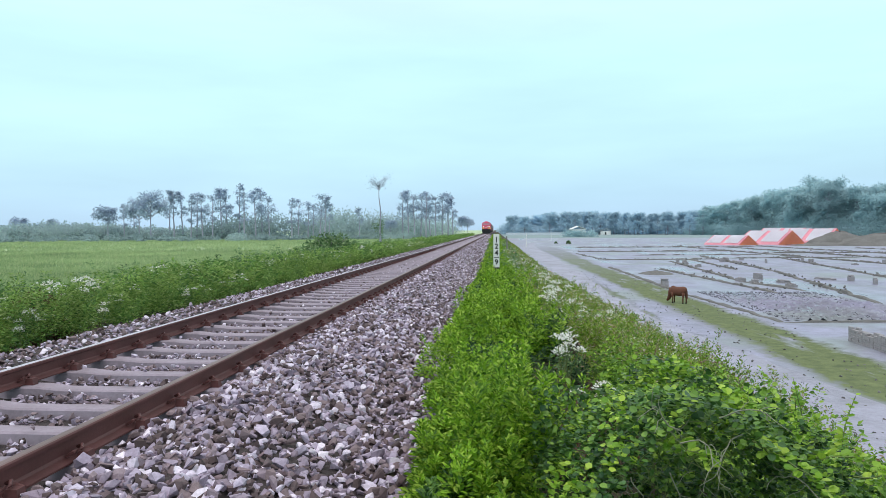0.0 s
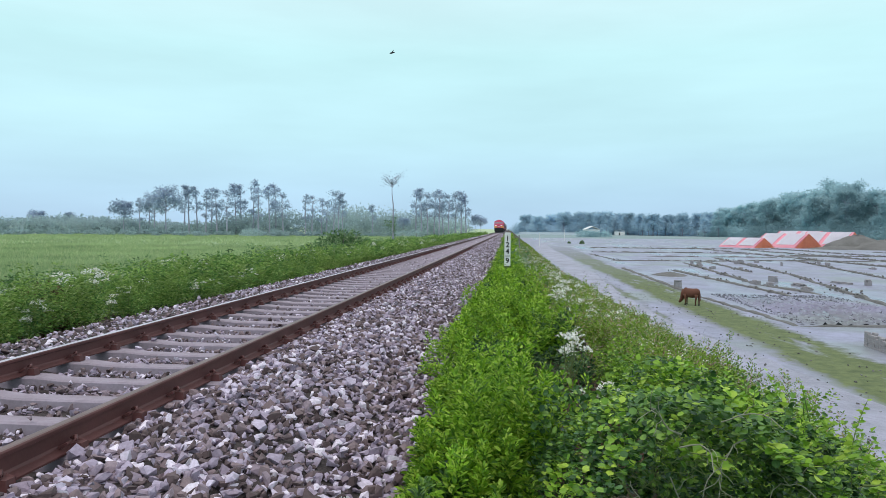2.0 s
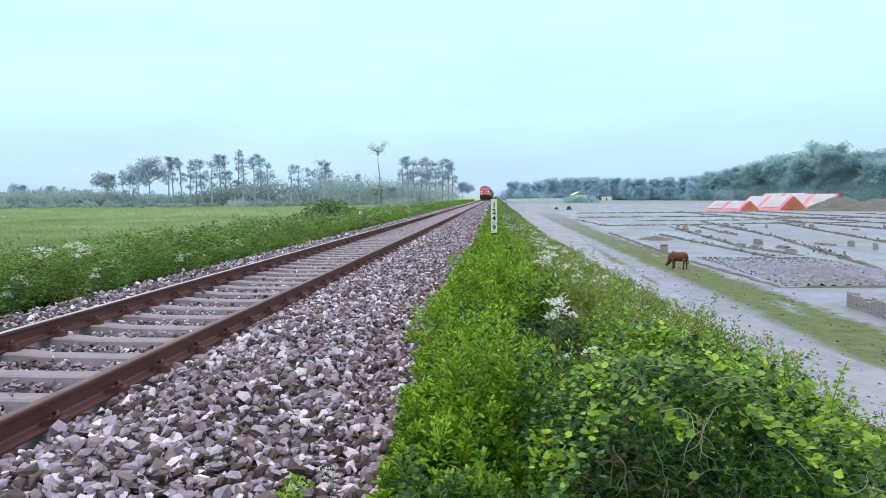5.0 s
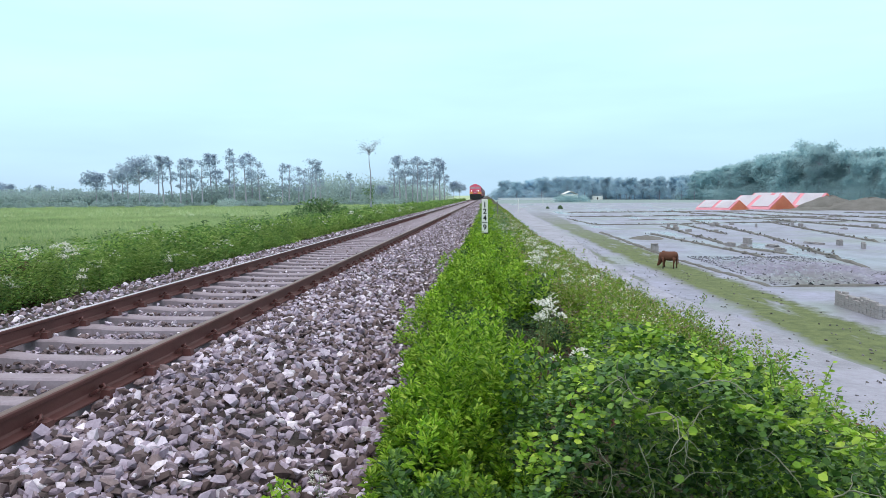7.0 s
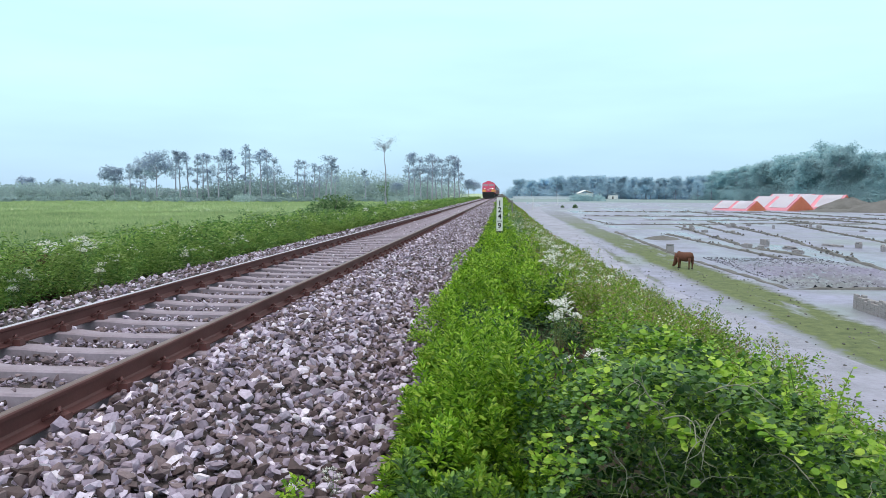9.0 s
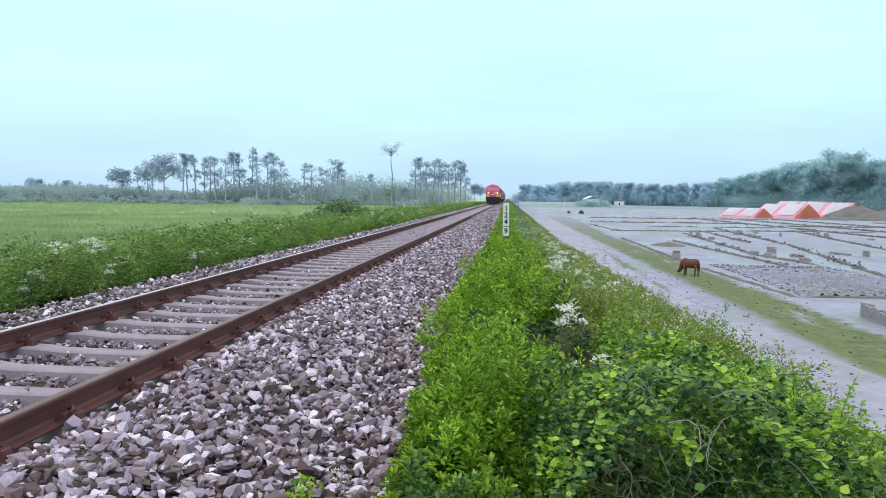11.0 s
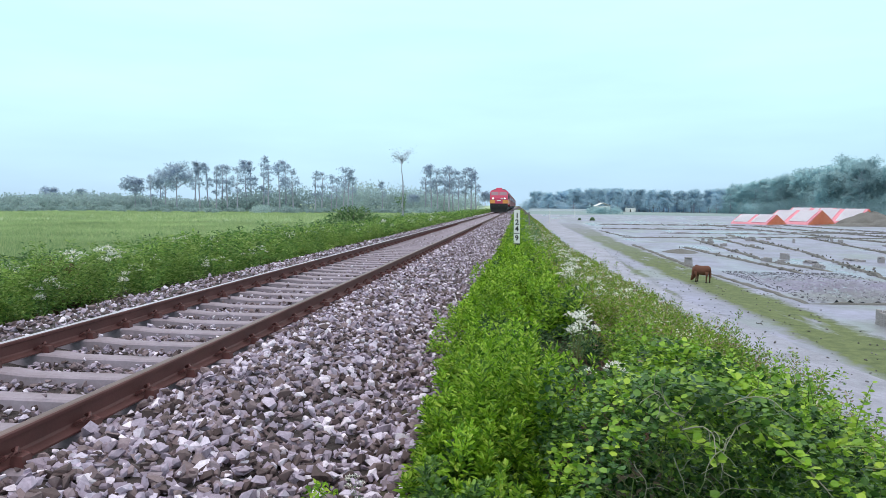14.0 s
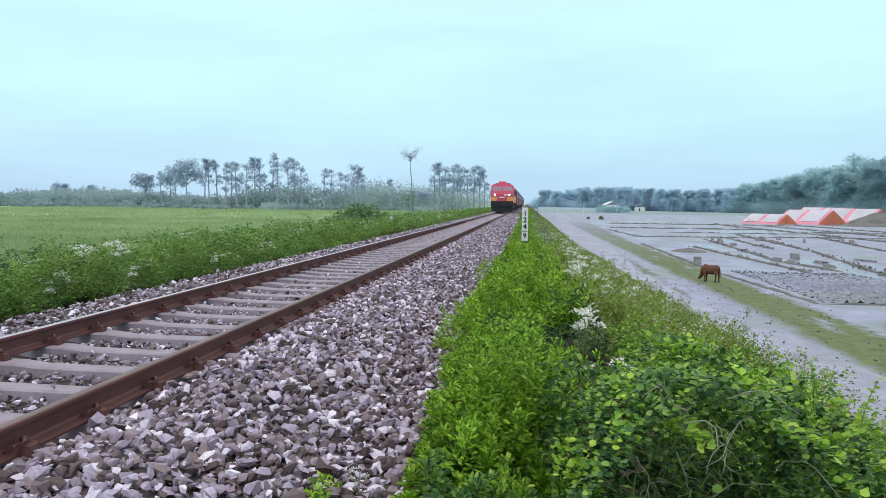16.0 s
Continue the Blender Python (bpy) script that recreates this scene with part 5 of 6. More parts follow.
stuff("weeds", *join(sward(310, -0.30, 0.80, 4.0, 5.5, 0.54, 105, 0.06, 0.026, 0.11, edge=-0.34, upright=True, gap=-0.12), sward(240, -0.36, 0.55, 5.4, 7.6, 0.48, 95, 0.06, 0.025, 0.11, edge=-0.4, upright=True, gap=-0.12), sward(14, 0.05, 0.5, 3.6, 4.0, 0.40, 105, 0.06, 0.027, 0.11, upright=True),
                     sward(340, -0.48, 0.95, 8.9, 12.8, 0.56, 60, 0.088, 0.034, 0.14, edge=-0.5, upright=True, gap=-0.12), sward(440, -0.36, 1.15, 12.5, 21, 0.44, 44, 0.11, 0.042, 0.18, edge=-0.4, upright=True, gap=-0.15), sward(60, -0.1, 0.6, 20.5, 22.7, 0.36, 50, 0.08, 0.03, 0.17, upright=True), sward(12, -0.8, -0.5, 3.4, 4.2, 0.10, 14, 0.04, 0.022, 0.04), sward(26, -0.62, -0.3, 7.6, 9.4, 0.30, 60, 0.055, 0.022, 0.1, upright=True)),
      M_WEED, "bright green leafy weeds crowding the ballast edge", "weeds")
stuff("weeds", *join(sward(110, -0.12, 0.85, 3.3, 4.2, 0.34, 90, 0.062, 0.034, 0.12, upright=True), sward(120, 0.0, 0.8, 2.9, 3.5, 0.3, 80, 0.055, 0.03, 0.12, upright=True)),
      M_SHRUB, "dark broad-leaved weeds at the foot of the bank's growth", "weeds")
# Shade in the dip and between the plants comes from this darker leaf colour.
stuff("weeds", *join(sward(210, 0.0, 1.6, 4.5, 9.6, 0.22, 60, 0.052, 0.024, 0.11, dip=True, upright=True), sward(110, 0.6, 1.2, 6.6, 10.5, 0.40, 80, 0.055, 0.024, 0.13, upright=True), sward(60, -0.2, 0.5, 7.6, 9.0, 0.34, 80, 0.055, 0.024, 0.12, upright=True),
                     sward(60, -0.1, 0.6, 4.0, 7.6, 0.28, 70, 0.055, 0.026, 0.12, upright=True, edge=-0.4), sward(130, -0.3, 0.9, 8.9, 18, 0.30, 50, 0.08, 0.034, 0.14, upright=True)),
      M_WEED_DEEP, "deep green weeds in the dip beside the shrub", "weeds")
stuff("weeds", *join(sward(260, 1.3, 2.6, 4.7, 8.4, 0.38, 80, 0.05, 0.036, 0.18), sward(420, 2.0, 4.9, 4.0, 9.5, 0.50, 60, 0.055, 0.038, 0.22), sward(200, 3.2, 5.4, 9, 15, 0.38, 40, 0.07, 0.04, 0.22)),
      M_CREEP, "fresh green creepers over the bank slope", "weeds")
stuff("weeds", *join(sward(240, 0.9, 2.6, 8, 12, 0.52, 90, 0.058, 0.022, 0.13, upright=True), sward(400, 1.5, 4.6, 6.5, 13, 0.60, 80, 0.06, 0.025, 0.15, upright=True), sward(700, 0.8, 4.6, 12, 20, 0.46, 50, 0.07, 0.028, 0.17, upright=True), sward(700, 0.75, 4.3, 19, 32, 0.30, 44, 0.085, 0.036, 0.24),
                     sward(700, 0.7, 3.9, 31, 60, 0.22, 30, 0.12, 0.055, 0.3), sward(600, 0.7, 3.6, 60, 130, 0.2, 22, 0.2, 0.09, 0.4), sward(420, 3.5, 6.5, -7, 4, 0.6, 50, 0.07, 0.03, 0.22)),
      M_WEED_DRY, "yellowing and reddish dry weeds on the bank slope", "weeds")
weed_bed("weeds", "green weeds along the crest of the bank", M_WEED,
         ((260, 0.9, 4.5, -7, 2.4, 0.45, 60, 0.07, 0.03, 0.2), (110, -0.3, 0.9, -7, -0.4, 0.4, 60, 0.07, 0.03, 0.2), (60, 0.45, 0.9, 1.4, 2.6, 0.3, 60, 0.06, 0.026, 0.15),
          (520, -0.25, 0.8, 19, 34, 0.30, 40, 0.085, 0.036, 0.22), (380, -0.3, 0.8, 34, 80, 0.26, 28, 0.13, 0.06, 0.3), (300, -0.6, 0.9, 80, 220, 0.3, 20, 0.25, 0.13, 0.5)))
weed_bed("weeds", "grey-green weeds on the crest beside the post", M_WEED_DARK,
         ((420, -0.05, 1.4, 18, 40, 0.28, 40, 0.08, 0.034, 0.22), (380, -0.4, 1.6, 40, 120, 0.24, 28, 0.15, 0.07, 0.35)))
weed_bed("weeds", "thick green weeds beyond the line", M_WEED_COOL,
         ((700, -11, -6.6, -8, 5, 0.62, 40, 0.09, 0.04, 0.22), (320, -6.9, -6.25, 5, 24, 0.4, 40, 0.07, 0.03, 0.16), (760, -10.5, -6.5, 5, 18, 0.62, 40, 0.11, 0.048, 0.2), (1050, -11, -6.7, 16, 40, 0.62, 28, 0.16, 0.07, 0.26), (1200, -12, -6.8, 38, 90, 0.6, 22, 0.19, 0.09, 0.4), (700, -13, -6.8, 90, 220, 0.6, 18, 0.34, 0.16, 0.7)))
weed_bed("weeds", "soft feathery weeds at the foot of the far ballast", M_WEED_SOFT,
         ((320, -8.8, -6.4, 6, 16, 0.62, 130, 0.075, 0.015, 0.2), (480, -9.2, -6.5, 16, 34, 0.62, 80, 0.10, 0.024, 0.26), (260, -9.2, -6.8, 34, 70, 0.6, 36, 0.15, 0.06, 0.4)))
weed_bed("weeds", "dark leafy weeds among the crop edge", M_WEED_DEEP, ((150, -12.5, -9.4, 9, 22, 0.6, 70, 0.085, 0.038, 0.24), (150, -12, -8.8, 22, 46, 0.66, 44, 0.12, 0.05, 0.28)))
weed_bed("weeds", "grey-green weeds among the crop edge", M_WEED_DARK, ((420, -16, -7.2, 10, 40, 0.6, 36, 0.11, 0.045, 0.26), (500, -16, -8, 40, 90, 0.7, 24, 0.2, 0.09, 0.4)))


def crop():
    """Standing crop: upright narrow blades in tufts, larger with distance."""
    pairs = []
    for n, x0, x1, y0, y1, h, L in ((15000, -26, -9.6, 10, 34, 0.55, 0.19), (19000, -48, -10.5, 30, 66, 0.5, 0.24), (19000, -95, -11, 60, 150, 0.4, 0.34)):
        p = roots(n, x0, x1, y0, y1)
        i = np.repeat(np.arange(n), 5)
        m = len(i)
        d = np.stack([rng.normal(0, 0.3, m), rng.normal(0, 0.3, m), np.ones(m)], 1)
        base = p[i] + np.stack([rng.normal(0, 0.1, m), rng.normal(0, 0.1, m), rng.uniform(0.0, 0.55, m) * h], 1)
        pairs.append(leaves(base, d, L * rng.uniform(0.6, 1.2, m), L * 0.11, 0.05))
    return stuff("crop", *join(*pairs), M_GRASS, "tall yellow-green field crop", "crop")


crop()


# round-leaved shrub on the bank
def round_shrub(cx, cy, cz, rx, ry, rz):
    """Sprays of round leaves over a mound of twigs, open and dark on the side towards the track."""
    t = tagged(new("shrub"), "sprawling round-leaved green shrub with bare grey twigs", "shrub")
    r = np.random.default_rng(90)
    lobes = np.array(((0.05, 0.05, 0.0, 0.64, 0.64, 1.10), (0.36, 0.30, 0.0, 0.46, 0.46, 0.88), (0.66, -0.05, -0.05, 0.46, 0.52, 0.74), (-0.50, -0.30, 0.0, 0.46, 0.46, 0.66), (-0.38, 0.40, 0.0, 0.42, 0.42, 0.78),
                      (1.02, -0.15, -0.25, 0.50, 0.55, 0.56), (0.72, -0.5, -0.1, 0.36, 0.40, 0.55), (-0.25, 0.0, 0.0, 0.5, 0.5, 0.98)))
    centre, q, fresh_c = [], [], []
    for lb in lobes:
        m = int(420 * lb[3] * lb[5] / 0.45)
        n = r.normal(0, 1, (m, 3))
        n /= np.linalg.norm(n, axis=1, keepdims=True)
        n[:, 2] = np.where(n[:, 2] < -0.1, -n[:, 2], n[:, 2])
        c = lb[:3] + n * lb[3:] * r.uniform(0.80, 1.08, (m, 1))
        inside = np.zeros(m, bool)
        for other in lobes:
            if other is not lb:
                inside |= (((c - other[:3]) / other[3:]) ** 2).sum(1) < 0.62
        low = (n[:, 1] < -0.15) & (n[:, 2] < 0.62) & (c[:, 0] > -0.75) & (c[:, 0] < 0.55) & (r.random(m) < 0.85)
        centre.append(c[~inside & ~low])
        q.append(n[~inside & ~low])
    centre, q = np.concatenate(centre), np.concatenate(q)
    base, direc, size, young = [], [], [], []
    cane = bmesh.new()
    for c, n in zip(centre, q):                     # each shoot: a bent twig with alternate leaves, smaller to its tip
        k = int(r.uniform(9, 17))
        fresh = r.random() < 3.4 * max(0.0, c[2] / rz - 0.6) * (0.5 + 1.3 * noise.noise(Vector(c * 4.0)))
        reach = r.uniform(0.10, 0.2)
        way = n * (0.75, 0.75, 0.6) + r.normal(0, 0.5, 3) + (0, 0, 0.35 if fresh else 0.0)
        way = way / np.linalg.norm(way) * reach
        u = np.linspace(0.05, 1, k)[:, None]
        p = c - n * 0.05 + way * u - np.array([0, 0, 0.0 if fresh else 0.35]) * reach * u * u
        side = np.cross(way, (0, 0, 1.0))
        side /= np.linalg.norm(side) + 1e-6
        flip = np.where(np.arange(k) % 2, 1.0, -1.0)[:, None]
        base.append(p)
        direc.append(side * flip + way / reach * 0.55 + r.normal(0, 0.3, (k, 3)) + (0, 0, 0.1))
        size.append(r.uniform(0.026, 0.042, k) * (1.12 - 0.5 * u[:, 0]))
        young.append(np.full(k, fresh))
        if r.random() < 0.3:
            add_tube(cane, [tuple(p[0]), tuple(p[k // 2]), tuple(p[-1])], [0.0022, 0.0017, 0.0008], 4)
    tagged(part("cane", cane, M_STEM, t, "thin green shoots"), "", "", "", "stuff")
    core = r.normal(0, 1, (9000, 3))
    core /= np.linalg.norm(core, axis=1, keepdims=True)
    core[:, 2] = np.abs(core[:, 2])
    hc = np.exp(-(((core[:, 0] + 0.36) / 0.34) ** 2 + ((core[:, 2] - 0.66) / 0.2) ** 2)) * (core[:, 1] < 0)
    base.append(core * (r.uniform(0.35, 0.82, (9000, 1)) * (1 - 0.45 * hc[:, None])) * (rx, ry, rz))
    direc.append(core + r.normal(0, 0.6, core.shape))
    size.append(r.uniform(0.02, 0.04, 9000))
    young.append(np.zeros(9000, bool))
    # upright sprigs that stand clear of the mound
    for px, py, h in ((0.25, 0.5, 0.26), (0.05, 0.62, 0.24), (-0.25, 0.45, 0.24), (0.5, 0.1, 0.2), (-0.45, 0.3, 0.22), (0.4, 0.35, 0.24)):
        z0 = rz * math.sqrt(max(0.0, 1 - (px / rx) ** 2 - (py / ry) ** 2)) - 0.12
        k = np.linspace(0, 1, 22)
        bend = r.normal(0, 0.12, 2)
        p = np.stack([px + bend[0] * k * k, py + bend[1] * k * k, z0 + h * k], 1)
        part("sprig", tube([tuple(c) for c in p[::5]] + [tuple(p[-1])], [0.0022] * 5 + [0.001], 5), M_STEM, t)
        a = np.arange(22) * 2.4
        base.append(p)
        direc.append(np.stack([np.cos(a), np.sin(a), np.full(22, 0.3)], 1))
        size.append(0.048 * (1 - 0.5 * k))
        young.append(np.ones(22, bool))
    base, direc, size, young = (np.concatenate(a) for a in (base, direc, size, young))
    # a burrow under the brow, bare of leaves but for a few that hang in it, and a thick roof over it
    def roof(x):
        return 1.05 - 0.5 * ((x + 0.22) / 0.58) ** 2
    rx0, ry0 = r.uniform(-0.85, 0.4, 5200), r.uniform(-0.44, 0.75, 5200)
    top = np.stack([rx0, ry0, roof(rx0) - 0.35 * np.maximum(0, ry0 - 0.35) ** 2 + r.uniform(0.02, 0.12, 5200) + 0.05 * np.sin(9 * rx0 + 5 * ry0)], 1)
    base = np.concatenate([base, top])
    direc = np.concatenate([direc, r.normal(0, 1, top.shape) * (1, 1, 0.25)])
    size = np.concatenate([size, r.uniform(0.022, 0.04, len(top))])
    young = np.concatenate([young, np.array([noise.noise(Vector(p * 4.0)) for p in top]) > r.normal(0.16, 0.16, len(top))])
    back = np.stack([r.uniform(-0.9, 0.5, 4500), r.uniform(0.56, 0.8, 4500), r.uniform(-0.15, 1.0, 4500)], 1)
    base = np.concatenate([base, back])
    direc = np.concatenate([direc, r.normal(0, 1, back.shape) - (0, 0.4, 0)])
    size = np.concatenate([size, r.uniform(0.025, 0.045, len(back))])
    young = np.concatenate([young, np.zeros(len(back), bool)])
    edge = np.array([noise.noise(Vector(p * 5.0)) for p in base])
    burrow = (base[:, 2] < roof(base[:, 0]) + 0.07 * edge) & (base[:, 1] < 0.5 + 0.1 * edge) & (base[:, 2] > -0.2)
    burrow &= r.random(len(base)) < 0.975
    base, direc, size, young = base[~burrow], direc[~burrow], size[~burrow], young[~burrow]
    up = base[:, 2] / rz + 0.35 * (-base[:, 1] / ry)
    big = r.permutation(np.where(up > 0.75)[0])[:285]
    rest = np.setdiff1d(np.arange(len(base)), big)
    for name, pick, mat, label in (("foliage", rest[~young[rest]], M_SHRUB, ""), ("fresh_foliage", rest[young[rest]], M_FRESH, "fresh yellow-green shoots")):
        v, f = leaves(base[pick], direc[pick], size[pick], size[pick] * 0.92, 0.14, True)
        tagged(part(name, arrays(name, v, f, mat), None, t), label, "", "", "stuff")
    lv, lf = leaves(np.zeros((1, 3)), np.array([[0.0, 1.0, 0.12]]), 1.0, 0.92, 0.14, True)
    leaf_me = arrays("leaf", lv, lf, M_SHRUB_ONE)
    for i in big:
        ob = new("leaf", leaf_me)
        ob.parent = t
        mt = Vector(direc[i]).to_track_quat("Y", "Z").to_matrix().to_4x4()
        ob.matrix_basis = Matrix.Translation(base[i]) @ mt @ Matrix.Rotation(r.normal(0, 0.5), 4, "Y") @ Matrix.Scale(float(size[i]), 4)
    def crooked(p, way, n, step, bend):
        """Points of a zigzag twig."""
        out = [np.array(p, float)]
        way = np.array(way, float)
        for j in range(n):
            way = way + r.normal(0, bend, 3) - (0, 0, 0.04)
            way /= np.linalg.norm(way)
            out.append(out[-1] + way * step * r.uniform(0.7, 1.3))
        return out
    for k in range(16):
        if k < 9:                                   # bare twigs that hang in the hollow under the brow
            p, way = (r.uniform(-0.75, 0.35), r.uniform(-0.30, 0.1), r.uniform(0.15, 0.85)), (r.normal(0, 0.8), -0.3, r.normal(-0.1, 0.5))
        else:                                       # and grey ones that arch over it
            x0 = r.uniform(-0.6, 0.4)
            p, way = (x0, r.uniform(-0.5, -0.35), roof(x0) + r.uniform(0.0, 0.12)), (1 if k % 2 else -1, -0.15, 0.25)
        pts = crooked(p, way, 9, 0.034, 0.34)
        bm = bmesh.new()
        add_tube(bm, [tuple(c) for c in pts], [0.0022 * (1.1 - x) + 0.0008 for x in np.linspace(0, 1, len(pts))], 5)
        for j in (2, 3, 5, 6):
            fork = crooked(pts[j], pts[j] - pts[j - 1] + r.normal(0, 0.05, 3), 4, 0.028, 0.35)
            add_tube(bm, [tuple(c) for c in fork], [0.0018, 0.0016, 0.0014, 0.0012, 0.0008], 4)
        part("twig", bm, M_TWIG, t, "bare grey twig")
    sprays = []
    for p, way, reach in SPRAYS:                    # leafy branches that stir in the wind
        way = Vector(way).normalized()
        k = np.linspace(0, 1, 9)
        line = [tuple(way * reach * a - Vector((0, 0, 0.22 * reach * a * a)) + Vector(r.normal(0, 0.008, 3)) * (a > 0)) for a in k]
        bm = bmesh.new()
        add_tube(bm, line, [0.0034 * (1.1 - a) + 0.0008 for a in k], 5)
        branch = part("branch", bm, M_STEM, t, "leafy branch stirring in the wind")
        n = 46
        u = np.sort(r.uniform(0.08, 1, n))
        at = np.stack([np.interp(u, k, [c[i] for c in line]) for i in range(3)], 1)
        side = np.array(way.cross(Vector((0, 0, 1)))) * np.where(np.arange(n) % 2, 1, -1)[:, None]
        off = side * r.uniform(0, 0.055, (n, 1)) * (1.1 - u[:, None])
        lv, lf = leaves(at + off, side + np.array(way) * 0.6 + r.normal(0, 0.28, (n, 3)), r.uniform(0.034, 0.052, n) * (1.15 - 0.45 * u), 0.036, 0.14, True)
        tagged(part("leafage", arrays("leafage", lv, lf, M_FRESH), None, branch, "fresh round leaves"), "", "", "", "stuff")
        branch.matrix_basis = pose(*p)
        sprays.append(branch)
    t.matrix_basis = pose(cx, cy, cz)
    return sprays


SPRAYS = (((-0.42, -0.22, 0.98), (0.35, -1, 0.30), 0.40), ((-0.05, -0.25, 1.0), (0.30, -1, 0.25), 0.42), ((0.20, -0.20, 0.92), (0.75, -0.8, 0.35), 0.40), ((0.45, -0.10, 0.80), (0.9, -0.6, 0.35), 0.30))
M_SHRUB_ONE = M_SHRUB.copy()
M_SHRUB_ONE.name = "round_shrub_leaf_single"
for nd in list(M_SHRUB_ONE.node_tree.nodes):
    if nd.type == "VALTORGB" and nd.inputs[0].links and nd.inputs[0].links[0].from_socket.name == "Random Per Island":
        info = M_SHRUB_ONE.node_tree.nodes.new("ShaderNodeObjectInfo")
        M_SHRUB_ONE.node_tree.links.new(info.outputs["Random"], nd.inputs[0])
sprays = round_shrub(1.31, 3.69, -0.48, 0.87, 0.84, 1.22)


# Added dark leaves on the soil, standing in for shade under the shrub.
litter = roots(3600, 0.35, 2.0, 2.9, 4.5, 0.012)
stuff("leaf_litter", *leaves(litter, rng.normal(0, 1, litter.shape) * (1, 1, 0.25), rng.uniform(0.02, 0.05, len(litter)), 0.025, 0.1, True), M_SHADE_LITTER, "rotting dark brown leaves under the shrub", "leaf litter")


dead = roots(520, 0.5, 1.3, 5.0, 7.6)
dead_top = dead + np.stack([rng.normal(0, 0.12, 520), rng.normal(0, 0.12, 520), rng.uniform(0.12, 0.42, 520)], 1)
stuff("dead_stems", *stems(dead, dead_top, 0.005), M_DEAD, "thin dead brown stems in the hollow of the weeds", "stems")


# white-flowered weeds
def flowering_weed(seed, h):
    t = tagged(new("flowering_weed"), "white-flowered weed among the green growth", "flowering weed", "white-flowered weeds")
    r = np.random.default_rng(seed)
    for k in range(5):
        a, lean = r.uniform(0, 6.283), r.uniform(0.05, 0.22)
        tip = np.array([math.cos(a) * lean, math.sin(a) * lean, h * r.uniform(0.8, 1.1)])
        part("stem", tube([(0, 0, -0.05), tuple(tip * (0.5, 0.5, 0.55)), tuple(tip)], [0.006, 0.005, 0.003], 5), M_STEM, t)
        n = 46
        q = r.normal(0, 1, (n, 3))
        q /= np.linalg.norm(q, axis=1, keepdims=True)
        q[:, 2] = np.abs(q[:, 2]) * 0.6
        v, f = leaves(tip + q * r.uniform(0.25, 1, (n, 1)) * 0.085, q, 0.024, 0.021, 0.05, True)
        tagged(part("flower_head", arrays("flower_head", v, f, M_PETAL), None, t, "white flower cluster"), "", "", "", "stuff")
    n = 60
    p = np.stack([r.normal(0, 0.08, n), r.normal(0, 0.08, n), r.uniform(0.1, 0.85, n) * h], 1)
    v, f = leaves(p, r.normal(0, 1, (n, 3)) * (1, 1, 0.3), 0.05, 0.026)
    part("foliage", arrays("foliage", v, f, M_WEED_DARK), None, t)
    return t


FW = [flowering_weed(5, 0.6), flowering_weed(6, 0.5)]
spots = [(0.88, 7.5, 1.0), (0.93, 7.7, 1.0), (0.98, 5.95, .75), (1.24, 6.1, .75), (1.21, 12.4, 1.1), (1.16, 12.9, 1.1), (1.5, 14.5, 1.1), (1.4, 11.0, .9), (1.55, 12.6, .9), (1.2, 10.8, .9), (2.2, 13, .9), (2.3, 17, 1.0), (1.5, 18, 1.0), (1.3, 22, .8), (1.6, 26, .8), (1.2, 20, .9),
         (-8.3, 12.8, 1.5), (-8.5, 13.1, 1.4), (-8.0, 13.2, 1.5), (-8.7, 12.5, 1.4), (-7.9, 13.9, 1.3), (-6.4, 14.5, .55), (-6.5, 14.9, .5), (-6.7, 17.6, .7), (-6.6, 18.1, .6), (-6.3, 9.4, .5), (-6.5, 9.7, .6), (-6.6, 10.2, .8), (-6.5, 12.2, .6), (-6.5, 11.6, .6), (-8.5, 31, 1.3), (-8.2, 30, 1.2), (-9.0, 18.3, 1.7), (-8.9, 18.8, 1.6), (-7.3, 38, 1.4), (-6.5, 15.8, .5), (-0.55, 4.15, .26)]
for i, (x, y, s) in enumerate(spots):
    z = float(land(x, y))
    s = s * 0.75 + 0.48 if x < -6 else s
    if i < 2:
        place(FW[i], x, y, z, 40 * i, s)
    else:
        copy_at(FW[i % 2], x, y, z, 47 * i, s)


def florets(n, x0, x1, y0, y1, h, r0):
    p = roots(n, x0, x1, y0, y1)
    p = p[wavy(0, p, 0.8) > 0.12]
    p[:, 2] += h * rng.uniform(0.7, 1.15, len(p))
    i = np.repeat(np.arange(len(p)), 14)
    q = rng.normal(0, 1, (len(i), 3)) * (1, 1, 0.5)
    return leaves(p[i] + q * r0, q, r0 * 0.62, r0 * 0.55, 0.05, True)


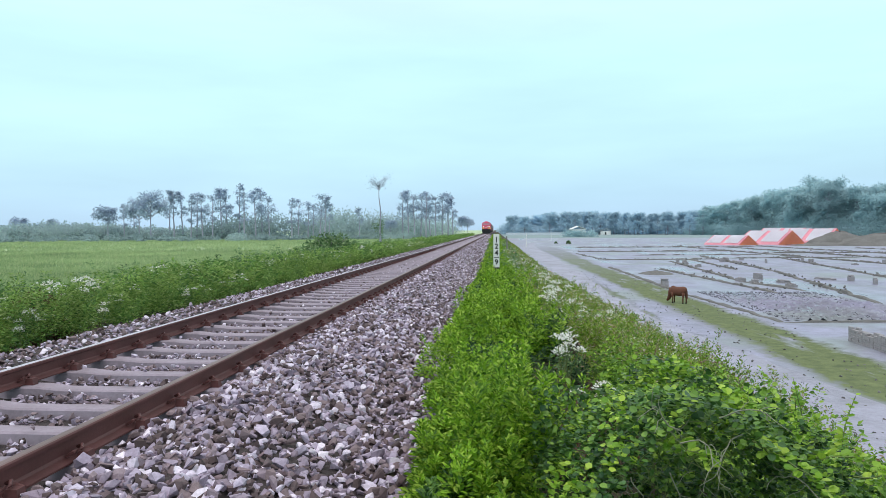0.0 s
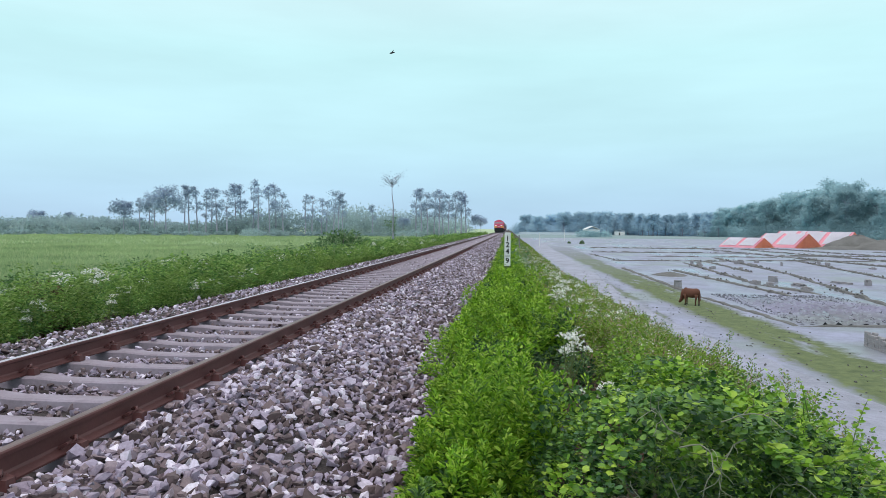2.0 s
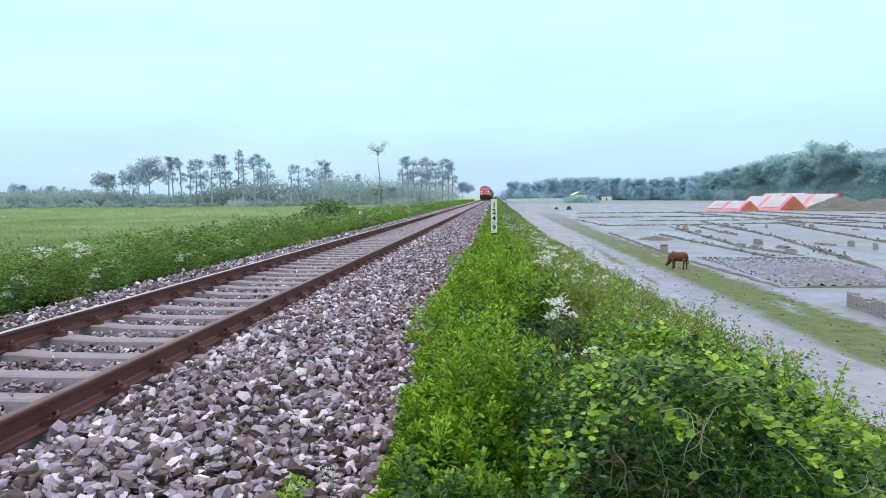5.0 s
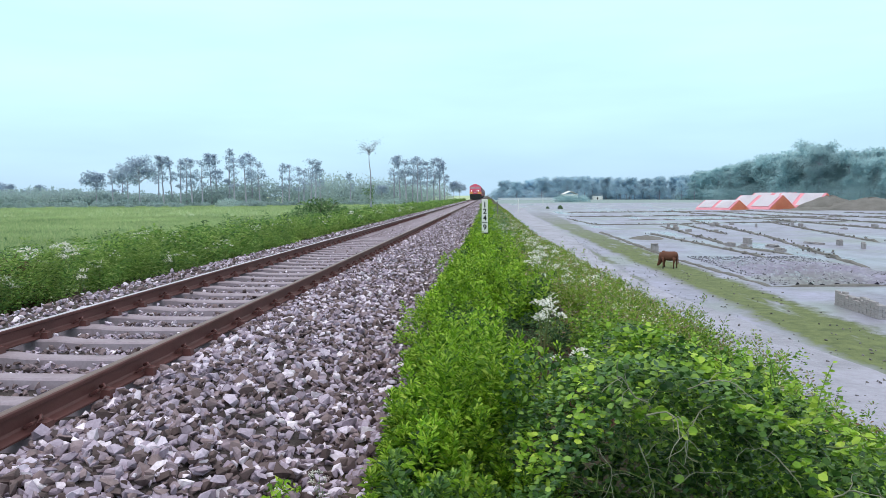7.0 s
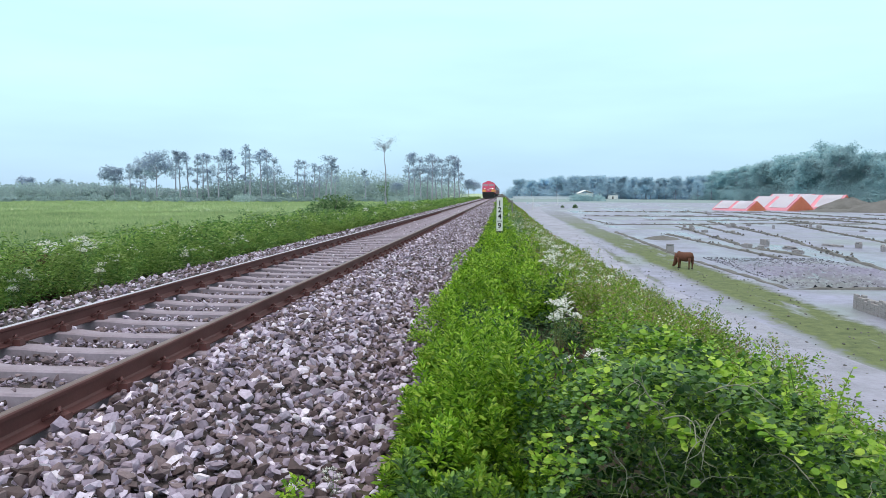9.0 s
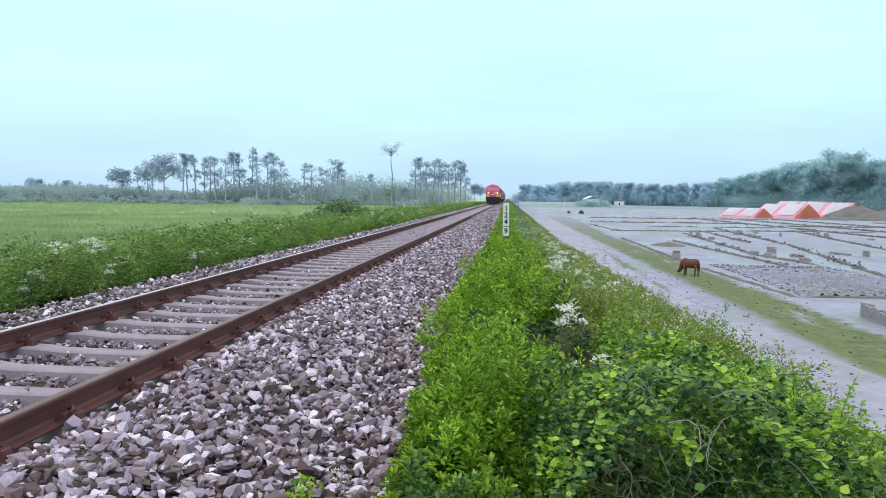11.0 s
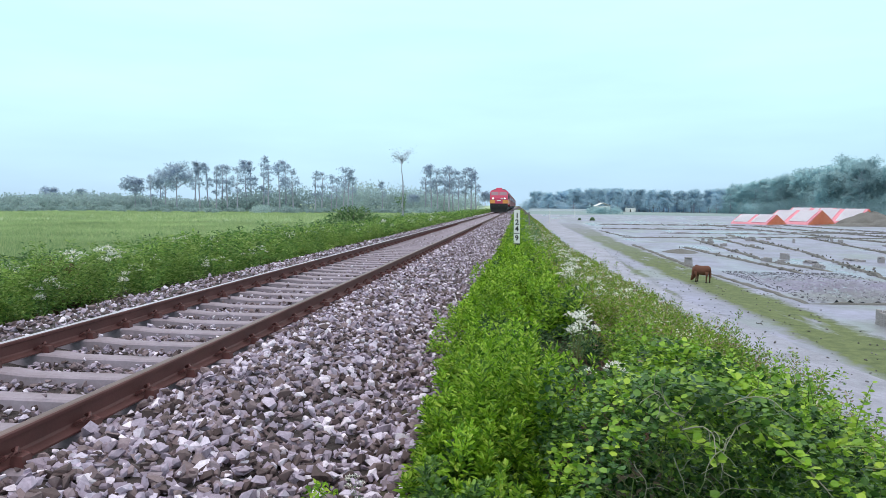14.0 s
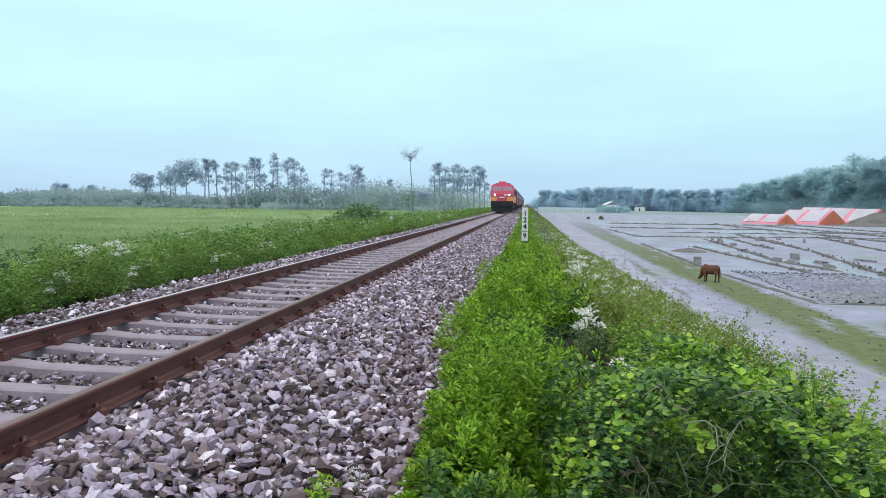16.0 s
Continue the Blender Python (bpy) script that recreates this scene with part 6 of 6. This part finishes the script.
stuff("florets", *join(florets(300, 1.1, 3.2, 8.5, 20, 0.50, 0.04), florets(620, 0.7, 3.6, 18, 34, 0.32, 0.05), florets(600, 0.6, 3.0, 32, 80, 0.24, 0.07), florets(150, -11, -6.6, 8, 30, 0.85, 0.05), florets(120, -9, -6.6, 30, 70, 0.8, 0.08)), M_PETAL, "scattered small white flowers over the bank", "flowers")


# ---- movement ----
def motions():
    front = ((0, 240.0), (2.5, 223.3), (5, 204.5), (8.5, 174.3), (11.5, 145.0), (14, 118.0), (16, 94.0))
    walk(loco, [(t, pose(TRACK_X, y, RAIL_TOP)) for t, y in front])
    for i, c in enumerate(coaches):
        walk(c, [(t, pose(TRACK_X, y + 20.4 + 23.1 * i, RAIL_TOP)) for t, y in front])
    cx, cy = 10.48, 40.0
    walk(cow, [(t, pose(cx + dx, cy + dy, YARD_Z, 0, 0, a)) for t, dx, dy, a in ((0, 0.0, 0, -52), (1.5, -0.03, 0, -52), (5, 0.07, 0, -49), (9, 0.05, 0, -50), (12.5, 0.02, 0, -52), (14, 0.0, 0, -53), (16, 0.0, 0, -52))])
    walk(cow_head, [(t, pose(-0.46, 0, 0.74, 0, a, b)) for t, a, b in ((0, 0, 0), (1.5, 3, 6), (3.0, -4, -4), (5, 5, 4), (8, -3, -5), (11, 4, 5), (13.5, -4, -3), (16, 2, 3))])
    for i, (branch, (p, way, reach)) in enumerate(zip(sprays, SPRAYS)):
        walk(branch, [(t, pose(*p, 9 * math.sin(1.35 * t + i) + 5 * math.sin(2.3 * t + 2 * i), 0, 7 * math.sin(1.1 * t + 1.7 * i))) for t in [k * 0.8 for k in range(21)]])
    walk(bird_a, [(t, pose(*p, 0, -18, 20)) for t, p in BIRD_A])
    walk(bird_b, [(t, pose(*p, 0, 10, -10)) for t, p in BIRD_B])


BIRD_A = ((0.0, (-24.0, 17.5, 6.2)), (1.2, (-11.7, 20.8, 6.4)), (1.5, (-8.6, 22.3, 6.4)), (1.8, (-5.6, 23.2, 6.9)), (2.1, (-2.8, 23.6, 7.5)), (2.4, (0.1, 23.6, 8.5)), (16.0, (135, 30, 70)))
BIRD_B = ((0.0, (-44, 62, 40)), (12.3, (17.67, 41.1, 10.57)), (12.5, (18.73, 40.74, 10.11)), (12.8, (20.4, 40.2, 9.4)), (16.0, (50, 32, 8)))
motions()
